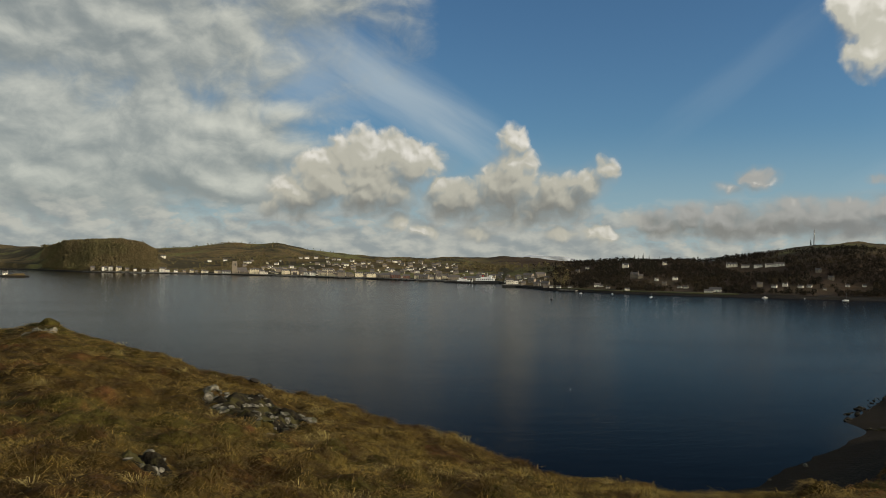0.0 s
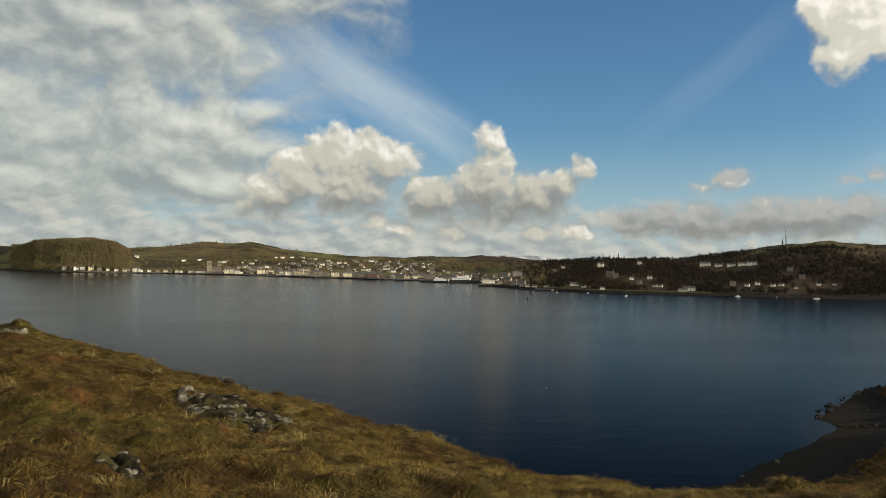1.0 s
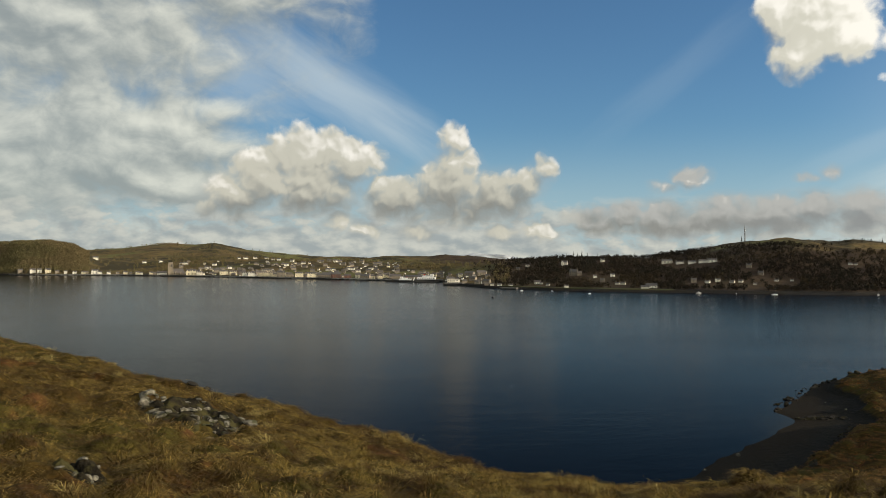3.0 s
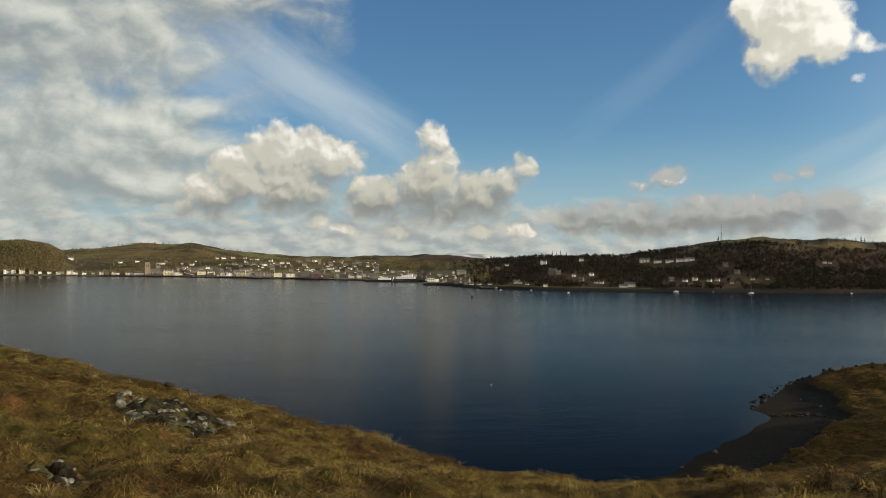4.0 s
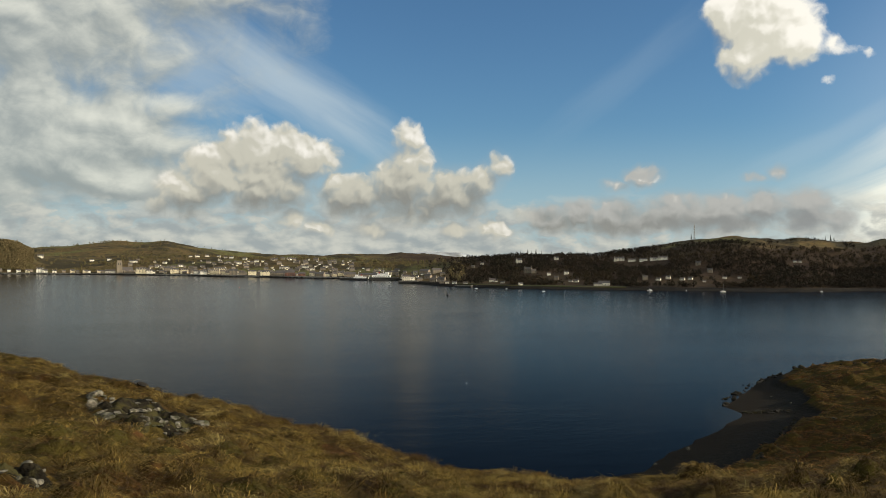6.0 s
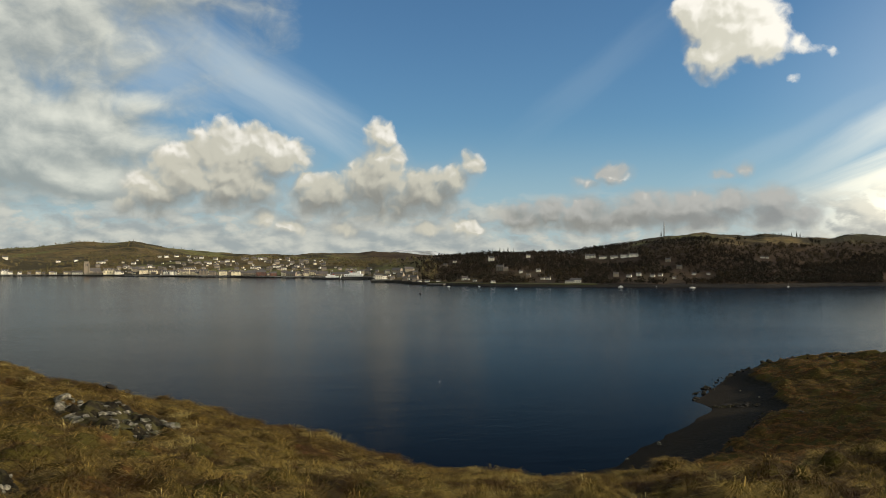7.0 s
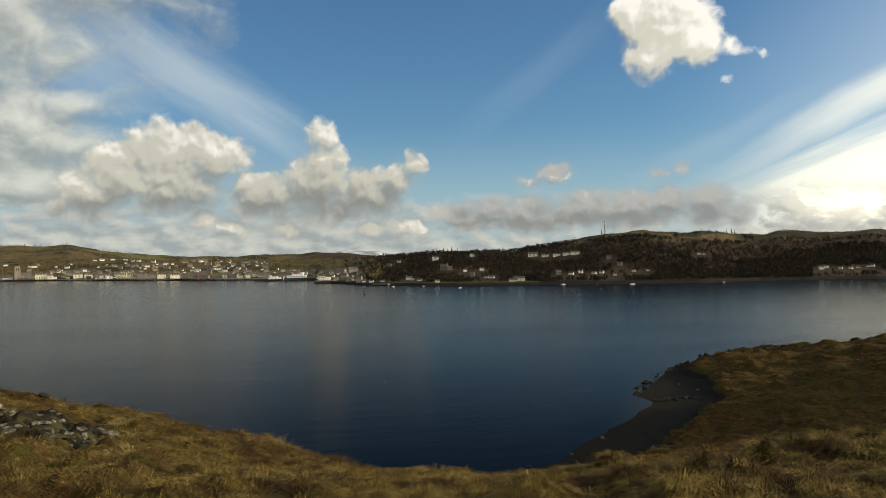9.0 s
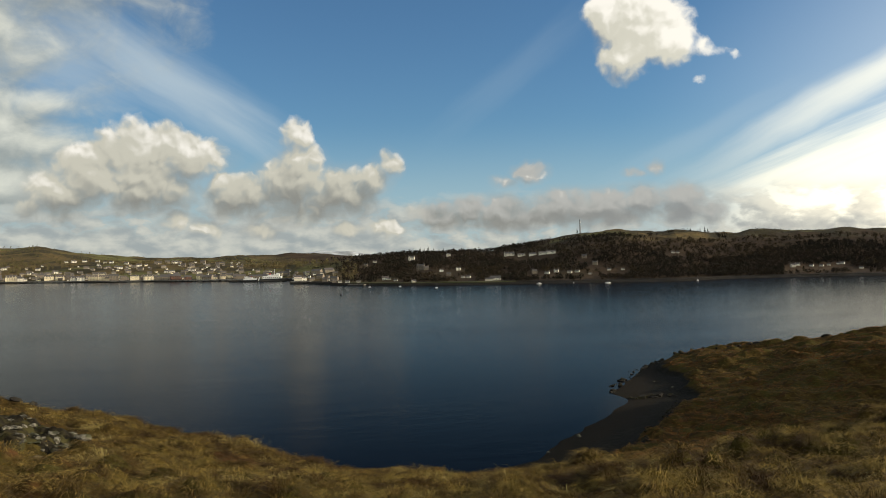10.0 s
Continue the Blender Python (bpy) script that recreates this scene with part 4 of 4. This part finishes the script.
def buoy(az, r, s, mat, label):
    top = tagged(new("buoy"), label, "buoy", "marks on the water")
    bm = tube((0, 0, -0.6), (0, 0, 0.7), 1.1, 1.2, 12)
    join(bm, tube((0, 0, 0.7), (0, 0, 1.2), 1.2, 0.5, 12))
    part("float", bm, mat, top)
    bm = bmesh.new()
    for k in range(3):
        a = k * 2.094
        tube((0.7 * math.cos(a), 0.7 * math.sin(a), 0.9), (0.15 * math.cos(a), 0.15 * math.sin(a), 3.2), 0.12, 0.1, 5, bm)
    part("cage", bm, mat, top)
    part("topmark", tube((0, 0, 3.1), (0, 0, 4.0), 0.45, 0.4, 8), mat, top)
    top.matrix_basis = at(az, r, 0, 0, s)


buoy(7.85, 690, 1.0, M_BLACK, "dark channel buoy with lattice top on the sound")
buoy(9.22, 203, 0.08, M_PAINT, "small white mooring float on dark water")
perch = tagged(new("perch"), "slender dark marker perch standing in the water", "marker", "marks on the water")
part("pole", tube((0, 0, -3), (0, 0, 6.6), 0.22, 0.16, 8), M_BLACK, perch)
part("topmark", tube((0, 0, 6.2), (0, 0, 7.2), 0.55, 0.5, 8), M_RED, perch, "red can topmark")
part("base", tube((0, 0, -3), (0, 0, 0.5), 0.8, 0.6, 10), M_QUAY, perch)
perch.matrix_basis = at(-6.92, 770, 0, 0, 0.65)


def radio_mast(az, r):
    """A three-legged lattice mast with dishes."""
    top = tagged(new("radio_mast"), "tall grey lattice radio mast on the hilltop", "mast")
    h, n = 24.0, 8
    pts = [[Vector((w * math.cos(a), w * math.sin(a), z)) for a in (0.5, 2.594, 4.689)] for z, w in ((h * k / n, 1.3 - 0.9 * k / n) for k in range(n + 1))]
    for i in range(3):
        part("leg", tube(pts[0][i] - Vector((0, 0, 1.5)), pts[n][i], 0.28, 0.20), M_METAL, top)
    bm = bmesh.new()
    for k in range(n):
        for i in range(3):
            tube(pts[k][i], pts[k + 1][(i + 1) % 3], 0.11, 0.11, 4, bm)
            tube(pts[k][i], pts[k][(i + 1) % 3], 0.07, 0.07, 4, bm)
    part("bracing", bm, M_METAL, top)
    for z, a in ((15, -1.9), (18, -1.2), (20.5, -2.4)):
        part("dish", tube((0.5 * math.cos(a), 0.5 * math.sin(a), z), (1.1 * math.cos(a), 1.1 * math.sin(a), z), 0.2, 0.8, 12), M_PAINT, top, "white antenna dish")
    part("aerial", tube((0, 0, h), (0, 0, h + 4.0), 0.16, 0.10), M_METAL, top)
    top.matrix_basis = at(az, r, far_z(az, r))


radio_mast(25.13, 1336)

# ------------------------------------------------------------------ woods


def woodland(name, label, places, shards, mat, low, high, seed, fine=0.10):
    """Bare trees far off, as one object: a trunk and a cloud of twig shards each."""
    g = np.random.default_rng(seed)
    az, r = np.asarray(places).T
    n = len(az)
    x, y, z = r * np.sin(np.radians(az)), r * np.cos(np.radians(az)), far_height(az, r)
    h = g.uniform(low, high, n)
    wide = h * g.uniform(0.30, 0.46, n)
    # shards: a point in an egg-shaped crown, and a small leaning triangle there
    u = g.normal(size=(n, shards, 3))
    u /= np.linalg.norm(u, axis=2, keepdims=True)
    u *= g.uniform(0.35, 1.0, (n, shards, 1)) ** 0.6
    c = np.stack([x[:, None] + u[..., 0] * wide[:, None], y[:, None] + u[..., 1] * wide[:, None], z[:, None] + h[:, None] * (0.60 + 0.42 * u[..., 2])], -1)
    size = (h * fine)[:, None, None, None] * g.uniform(0.6, 1.4, (n, shards, 1, 1))
    tri = c[:, :, None, :] + size * g.normal(size=(n, shards, 3, 3)) * np.array([1, 1, 1.1])
    co = tri.reshape(-1, 3)
    # trunks
    w = h[:, None, None] * 0.02
    base = np.stack([x, y, z - 1], -1)[:, None, :]
    ring = np.array([[-1, -1, 0], [1, -1, 0], [0, 1, 0]])[None] * w + base
    tip = base + np.array([0, 0, 1])[None, None] * (h[:, None, None] * 0.75)
    trunk = np.stack([ring[:, [0, 1]], ring[:, [1, 2]], ring[:, [2, 0]]], 1)
    trunk = np.concatenate([trunk, np.repeat(tip[:, None], 3, 1)], 2).reshape(-1, 3)
    co = np.concatenate([co, trunk])
    return tagged(sheet_object(name, co, np.arange(len(co)).reshape(-1, 3), mat, False), label, "woodland", kind="stuff")


def scatter(count, az0, az1, off0, off1, keep, seed):
    """Places on the mainland between two distances from its shore, kept by a chance."""
    g = np.random.default_rng(seed)
    az, off = g.uniform(az0, az1, count), g.uniform(off0, off1, count)
    r = np.interp(az, SHORE_AZ, SHORE_R) + off
    x, y = r * np.sin(np.radians(az)), r * np.cos(np.radians(az))
    ok = g.uniform(size=count) < keep(az, off, rough(x, y, 90, 3, 77))
    for ha, hr in HOMES:
        side, front = np.abs(np.radians(az - ha)) * hr, hr - r
        ok &= ~((side < 10) & (front > -8) & (front < 55))
    return np.stack([az[ok], r[ok]], 1)


woodland("oak_wood", "olive-brown bare oak wood covering a round hill", scatter(6200, -27.0, -19.9, 22, 330, lambda a, o, n: np.where(o > 34, 1.0, 0.3) * ease(a, -27.2, -26.0), 1), 40, M_WOOD, 5.0, 9.0, 5, 0.085)
# both headland woods carry the slope's shade in their dark colours
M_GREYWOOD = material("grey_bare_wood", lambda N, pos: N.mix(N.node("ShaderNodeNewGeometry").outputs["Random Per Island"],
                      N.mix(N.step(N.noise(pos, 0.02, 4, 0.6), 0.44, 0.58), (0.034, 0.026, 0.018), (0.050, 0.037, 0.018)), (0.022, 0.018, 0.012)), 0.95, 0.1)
M_SHADEDWOOD = material("shaded_woodland", lambda N, pos: N.mix(N.node("ShaderNodeNewGeometry").outputs["Random Per Island"],
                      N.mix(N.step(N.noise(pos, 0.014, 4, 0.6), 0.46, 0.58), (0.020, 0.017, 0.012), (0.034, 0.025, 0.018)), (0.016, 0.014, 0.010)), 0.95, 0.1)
woodland("town_trees", "bare trees in belts between the houses of the hill", scatter(3200, -20.0, 9.0, 40, 700, lambda a, o, n: ease(n, -0.1, 0.5) * 0.8 + 0.12, 2), 40, M_WOOD, 5.0, 8.5, 6)
woodland("headland_wood", "mixed wood on the headland slope, coloured as in shade", scatter(11000, 6.0, 35.0, 26, 470, lambda a, o, n: ease(a, 5.5, 12.0) * (0.35 + 0.65 * ease(n, -0.5, 0.2)) * ease(350 + 120 * n + 150 * (1 - ease(a, 19, 23)) - 60 * ease(a, 23, 26), o - 40, o + 40), 3), 30, M_SHADEDWOOD, 2.8, 6.4, 7)
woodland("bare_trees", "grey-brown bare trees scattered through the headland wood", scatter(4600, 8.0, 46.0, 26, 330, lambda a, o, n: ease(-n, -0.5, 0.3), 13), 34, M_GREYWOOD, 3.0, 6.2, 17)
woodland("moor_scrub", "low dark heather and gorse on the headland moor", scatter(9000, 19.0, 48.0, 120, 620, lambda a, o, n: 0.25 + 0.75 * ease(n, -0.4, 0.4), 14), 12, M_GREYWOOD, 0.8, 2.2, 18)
woodland("shore_wood", "scrub wood below the moor, coloured as in shade", scatter(5600, 34.0, 47.0, 22, 260, lambda a, o, n: ease(230 + 90 * n, o - 40, o + 40) * np.where((a > 38.5) & (o < 75), 0.1, 1.0), 4), 28, M_SHADEDWOOD, 2.8, 5.6, 8)
woodland("hill_scrub", "low brown scrub over the hills behind the town", scatter(4600, -22.0, 12.0, 560, 1500, lambda a, o, n: ease(n, 0.0, 0.6), 9), 26, M_WOOD, 4.0, 7.0, 9)


def spruce(name, h, seed, label):
    """A conifer: a tapered trunk, and whorls of drooping boughs."""
    rnd = random.Random(seed)
    top = tagged(new(name), label, "tree", "conifers on the skyline")
    part("trunk", tube((0, 0, -1), (0, 0, h * 0.95), h * 0.022, 0.04), M_BARK, top)
    bm = bmesh.new()
    for k in range(16):
        f = k / 15
        z, reach = h * (0.14 + 0.84 * f), h * 0.20 * (1 - f) ** 0.8 + 0.15
        for j in range(9):
            a = rnd.uniform(0, 6.283)
            l = reach * rnd.uniform(0.6, 1.15)
            d, n = Vector((math.cos(a), math.sin(a), -0.35)), Vector((-math.sin(a), math.cos(a), 0))
            o = Vector((0, 0, z + rnd.uniform(-0.3, 0.3)))
            vs = [bm.verts.new(p) for p in (o, o + d * l * 0.6 + n * l * 0.3, o + d * l, o + d * l * 0.6 - n * l * 0.3 + Vector((0, 0, 0.2)))]
            bm.faces.new(vs)
    part("crown", bm, M_CONIFER, top, "dark ragged needle crown")
    return top


tall = spruce("conifer", 13.0, 5, "dark conifer standing clear above the wood")
short = spruce("conifer", 8.5, 9, "short dark conifer on the skyline")
for k, (az, off, s) in enumerate(((13.61, 415, 1.0), (13.9, 420, 0.85), (14.2, 410, 1.05), (14.6, 425, 0.8), (13.1, 405, 0.8), (12.6, 400, 0.7), (15.3, 430, 0.7), (24.92, 476, 0.75), (33.3, 470, 0.55), (33.6, 472, 0.8), (33.8, 470, 0.6), (10.6, 400, 0.6))):
    r = float(np.interp(az, SHORE_AZ, SHORE_R)) + off
    m = at(az, r, far_z(az, r), 40 * k, s)
    if k:
        copy_thing(tall, m)
    else:
        tall.matrix_basis = m
rnd = random.Random(8)
for k in range(26):
    az = rnd.uniform(10.0, 24.0) if k else 11.4
    r = float(np.interp(az, SHORE_AZ, SHORE_R)) + rnd.uniform(380, 455)
    m = at(az, r, far_z(az, r), 50 * k, rnd.uniform(0.35, 0.8))
    if k:
        copy_thing(short, m)
    else:
        short.matrix_basis = m

# snow-streaked mountain behind everything
g_az, g_r = np.arange(2.0, 13.0, 0.1), np.arange(4300, 4900, 25.0)
mountain = polar_sheet("snowy_mountain", g_az, g_r, lambda a, r: -20 + (52 + r * np.tan(np.radians(0.30 + 0.26 * np.exp(-((a - 6.8) / 1.6) ** 2) + 0.10 * np.exp(-((a - 8.6) / 0.7) ** 2)))) *
                       np.exp(-((r - 4650) / 260.0) ** 2) * ease(a, 2, 5) * (1 - ease(a, 9, 12.8)) + 5 * rough(r * np.sin(np.radians(a)), r * np.cos(np.radians(a)), 160, 4, 90), M_SNOW)
tagged(mountain, "distant mountain streaked with snow", "mountain", kind="structure")

# ------------------------------------------------------------------ stones of the near hillside


def stone_mesh(seed, flat=0.6):
    """A weathered boulder: a lump cut by a few planes."""
    rnd = random.Random(seed)
    bm = bmesh.new()
    bmesh.ops.create_icosphere(bm, subdivisions=2, radius=1.0)
    cuts = [(Vector([rnd.gauss(0, 1) for _ in range(3)]).normalized(), rnd.uniform(0.38, 0.8)) for _ in range(11)]
    for v in bm.verts:
        for n, d in cuts:
            over = v.co.dot(n) - d
            if over > 0:
                v.co -= n * over * 0.9
        v.co *= 1.25 + 0.16 * noise.noise(v.co * 2.6 + Vector((seed * 3.1, 0, 0)))
        v.co.z *= flat
    me = bpy.data.meshes.new("stone")
    bm.to_mesh(me)
    bm.free()
    return me


STONES = [stone_mesh(k, f) for k, f in enumerate((0.55, 0.7, 0.5, 0.8, 0.6, 0.65))]
DARKS = []
for me in STONES:
    me.materials.append(M_STONE)
    d = me.copy()
    d.materials.clear()
    d.materials.append(M_DARKROCK)
    DARKS.append(d)


def lay(name, az, r, size, rnd, meshes, label, group, sink=0.25, squat=1.0):
    ob = new(name, rnd.choice(meshes))
    m = at(az, r, near_z(az, r) + size * (0.25 - sink), rnd.uniform(0, 360), size)
    ob.matrix_basis = m @ pose(0, 0, 0, rnd.uniform(-18, 18), rnd.uniform(-18, 18)) @ Matrix.Diagonal((rnd.uniform(0.8, 1.35), rnd.uniform(0.75, 1.1), squat, 1))
    return tagged(ob, label, "stone", group)


def outcrop(name, az, r, length, width, turn, seed, label):
    """A low shelf of dark bedrock that shows through the turf."""
    bm = bmesh.new()
    nx, ny = 60, 70
    grid = []
    m = at(az, r, 0, turn)
    for i in range(nx + 1):
        for j in range(ny + 1):
            u, v = 2 * i / nx - 1, 2 * j / ny - 1
            p = m @ Vector((u * length / 2, v * width / 2, 0))
            a, d = math.degrees(math.atan2(p.x, p.y)), math.hypot(p.x, p.y)
            edge = 1 - min(1.0, math.hypot(u, v)) ** 3
            n = noise.fractal(Vector((p.x, p.y, seed)) * 3.2, 0.7, 2.0, 5)
            grid.append(bm.verts.new((p.x, p.y, near_z(a, d) - 0.08 + edge * (0.15 + 0.11 * n))))
    for i in range(nx):
        for j in range(ny):
            k = i * (ny + 1) + j
            bm.faces.new([grid[k], grid[k + 1], grid[k + ny + 2], grid[k + ny + 1]])
    return tagged(part(name, bm, M_PEAT, None, "", True), label, "rock outcrop")


M_PEAT = material("mossy_bedrock", mottled((0.008, 0.007, 0.005), (0.026, 0.022, 0.014), 6.0, 3.0, (0.045, 0.040, 0.016), 0.06), 0.95, 0.05)
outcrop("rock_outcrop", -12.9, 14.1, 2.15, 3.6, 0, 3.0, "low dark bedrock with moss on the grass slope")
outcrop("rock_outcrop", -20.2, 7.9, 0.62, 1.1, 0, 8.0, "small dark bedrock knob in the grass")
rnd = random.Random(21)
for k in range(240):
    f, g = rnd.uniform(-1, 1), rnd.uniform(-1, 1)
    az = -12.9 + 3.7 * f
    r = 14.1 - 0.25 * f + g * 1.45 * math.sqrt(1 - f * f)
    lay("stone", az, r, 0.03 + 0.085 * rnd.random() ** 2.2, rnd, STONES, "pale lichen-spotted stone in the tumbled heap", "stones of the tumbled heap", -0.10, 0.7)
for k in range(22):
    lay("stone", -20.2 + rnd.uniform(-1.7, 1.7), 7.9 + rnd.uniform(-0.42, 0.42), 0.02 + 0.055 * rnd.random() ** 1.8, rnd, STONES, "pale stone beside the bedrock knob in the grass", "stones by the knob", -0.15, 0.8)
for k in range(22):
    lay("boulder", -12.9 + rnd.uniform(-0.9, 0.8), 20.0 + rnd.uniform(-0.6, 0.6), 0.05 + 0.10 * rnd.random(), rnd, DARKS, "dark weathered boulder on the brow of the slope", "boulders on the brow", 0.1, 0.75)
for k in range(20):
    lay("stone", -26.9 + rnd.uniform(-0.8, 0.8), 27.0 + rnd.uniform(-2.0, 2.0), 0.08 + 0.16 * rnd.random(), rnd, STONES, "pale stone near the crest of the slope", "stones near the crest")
MOSSY = [STONES[0].copy()]
MOSSY[0].materials.clear()
MOSSY[0].materials.append(M_GROUND)
lay("knoll", -26.5, 32.5, 0.40, random.Random(3), MOSSY, "mossy rock knoll on the crest", "rocks on the crest", 0.2)

# rocks of the cove
rnd = random.Random(33)
for k in range(46):
    az = rnd.uniform(28.2, 31.6)
    lay("shore_rock", az, 177 + rnd.gauss(0, 0.8), 0.25 + 0.45 * rnd.random(), rnd, DARKS, "dark wet rock in a line across the beach", "rocks across the beach")
for k in range(60):
    f = rnd.random()
    az, r = 27.0 + 3.4 * f ** 1.2 + rnd.gauss(0, 0.25), 182 + 58 * f + rnd.gauss(0, 1.5)
    lay("shore_rock", az, r, 0.2 + 0.55 * rnd.random() ** 2, rnd, DARKS, "dark weed-covered rock at the tip of the shore", "rocks at the point", 0.15)
for k in range(34):
    f = rnd.random()
    lay("ledge_rock", 30.4 + 6.5 * f + rnd.gauss(0, 0.15), 240 - 3 * f + rnd.gauss(0, 1.5), 0.35 + 0.7 * rnd.random(), rnd, DARKS, "dark rock ledge along the grassy edge", "ledges of the headland", 0.2)
for k in range(70):
    f = rnd.random()
    lay("wrack_stone", 31.7 - 2.9 * f + rnd.gauss(0, 0.12), 171 - 53 * f + rnd.gauss(0, 0.8), 0.15 + 0.35 * rnd.random(), rnd, DARKS, "dark stone in the wrack line below the bank", "stones of the wrack line", 0.2)
for az, r, s in ((24.7, 139.0, 0.45), (33.8, 148.5, 0.3), (30.0, 196, 0.35), (31.2, 186, 0.3), (22.5, 128, 0.3)):
    ob = lay("stone", az, r, s, rnd, STONES, "single pale stone on the dark beach", "pale stones on the beach", 0.0)
lay("cairn", 41.0, 233, 1.3, random.Random(6), DARKS, "small cairn on the headland brow", "rocks on the crest", 0.05)

# ------------------------------------------------------------------ grass


def tussocks(name, label, az, r, blades, tall, spread, width, seed, mat, tips=(0.45, 1.0)):
    """Tufts of bent blades, each blade widest at its bend, as one object."""
    g = np.random.default_rng(seed)
    n = len(az)
    x, y, z = r * np.sin(np.radians(az)), r * np.cos(np.radians(az)), near_height(az, r)
    size = g.uniform(0.55, 1.25, n) * np.where(g.uniform(size=n) < 0.08, 1.5, 1.0)
    a = g.uniform(0, 2 * np.pi, (n, blades))
    out = g.uniform(0.1, 1.0, (n, blades)) * spread * size[:, None]
    h = tall * size[:, None] * g.uniform(0.5, 1.15, (n, blades))
    bx, by = x[:, None] + np.cos(a) * out * 0.35, y[:, None] + np.sin(a) * out * 0.35
    wind = np.array([-0.55, -0.2]) * tall
    mx, my = bx + np.cos(a) * out * 0.5 + wind[0] * 0.35 * size[:, None], by + np.sin(a) * out * 0.5 + wind[1] * 0.35 * size[:, None]
    tx, ty = bx + np.cos(a) * out * 1.3 + wind[0] * size[:, None], by + np.sin(a) * out * 1.3 + wind[1] * size[:, None]
    w = width * g.uniform(0.6, 1.3, (n, blades))
    sa = g.uniform(0, 2 * np.pi, (n, blades))
    sx, sy = np.cos(sa) * w, np.sin(sa) * w
    z0 = np.repeat(z[:, None], blades, 1) - 0.03
    P = [np.stack(p, -1) for p in ((bx, by, z0), (mx + sx, my + sy, z0 + h * 0.75), (mx - sx, my - sy, z0 + h * 0.75), (tx, ty, z0 + h * g.uniform(*tips, (n, blades))))]
    co = np.stack(P, 2).reshape(-1, 3)
    k = np.arange(n * blades)[:, None] * 4
    faces = np.concatenate([k + np.array([[0, 1, 2]]), k + np.array([[2, 1, 3]])])
    return tagged(sheet_object(name, co, faces, mat, True), label, "grass", kind="stuff")


g = np.random.default_rng(70)
n = 84000
az = g.uniform(-36, 50, n)
brow = np.interp(az, BROW_AZ, BROW_R)
r = 5.0 + (brow - 2.5) * g.uniform(0, 1, n) ** 0.85
x, y = r * np.sin(np.radians(az)), r * np.cos(np.radians(az))
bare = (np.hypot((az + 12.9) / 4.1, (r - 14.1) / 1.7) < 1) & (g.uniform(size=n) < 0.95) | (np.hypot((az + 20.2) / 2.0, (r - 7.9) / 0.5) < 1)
keep = (g.uniform(size=n) < 0.12 + 0.88 * ease(np.abs(rough(x, y, 0.70, 2, 91)) + 0.25 * rough(x, y, 0.9, 3, 31), 0.10, 0.50)) & ~bare
tussocks("dry_grass", "matted tussocks of straw and rust coloured winter grass", az[keep], r[keep], 15, 0.055, 0.17, 0.0042, 71, M_STRAW, (0.0, 0.7))
n = 4200
az = np.where(g.uniform(size=n) < 0.5, g.uniform(8, 50, n), g.uniform(-36, 50, n))
r = 5.5 + (np.interp(az, BROW_AZ, BROW_R) - 4.5) * g.uniform(0, 1, n)
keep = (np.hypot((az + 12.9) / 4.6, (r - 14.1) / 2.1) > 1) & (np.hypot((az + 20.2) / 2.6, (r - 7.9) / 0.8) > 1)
tussocks("grass_mounds", "drooping mounds of matted golden grass on the slope", az[keep], r[keep], 56, 0.12, 0.26, 0.0034, 74, M_STRAW, (-0.1, 0.45))
n = 150
az = g.uniform(-34, 48, n)
r = 6.0 + (np.interp(az, BROW_AZ, BROW_R) - 5.0) * g.uniform(0, 1, n) ** 0.8
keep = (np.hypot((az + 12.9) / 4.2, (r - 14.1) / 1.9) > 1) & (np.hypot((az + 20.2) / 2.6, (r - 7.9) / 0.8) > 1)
az, r = np.concatenate([az[keep], [-10.3, -10.0, -5.4, -5.1, 0.5, -17.9, -18.3]]), np.concatenate([r[keep], [7.7, 7.9, 7.7, 7.6, 9.4, 18.4, 18.2]])
tussocks("pale_tussocks", "tall pale bleached grass tussocks among the rusty grass", az, r, 48, 0.15, 0.22, 0.0030, 73, M_PALE)
stalk_az = np.array([15.2, 15.45, 15.7])
tussocks("dry_stalks", "tall thin dead grass stalks standing on the brow", stalk_az, np.interp(stalk_az, BROW_AZ, BROW_R) - 0.4, 6, 0.21, 0.10, 0.0024, 75, M_PALE, (0.9, 1.3))
n = 22000
az, r = g.uniform(27, 52, n), g.uniform(60, 245, n)
z = near_height(az, r)
keep = z > 2.6
tussocks("heath", "brown heath and rushes over the headland", az[keep], r[keep], 8, 0.28, 0.55, 0.035, 72, M_HEATH)
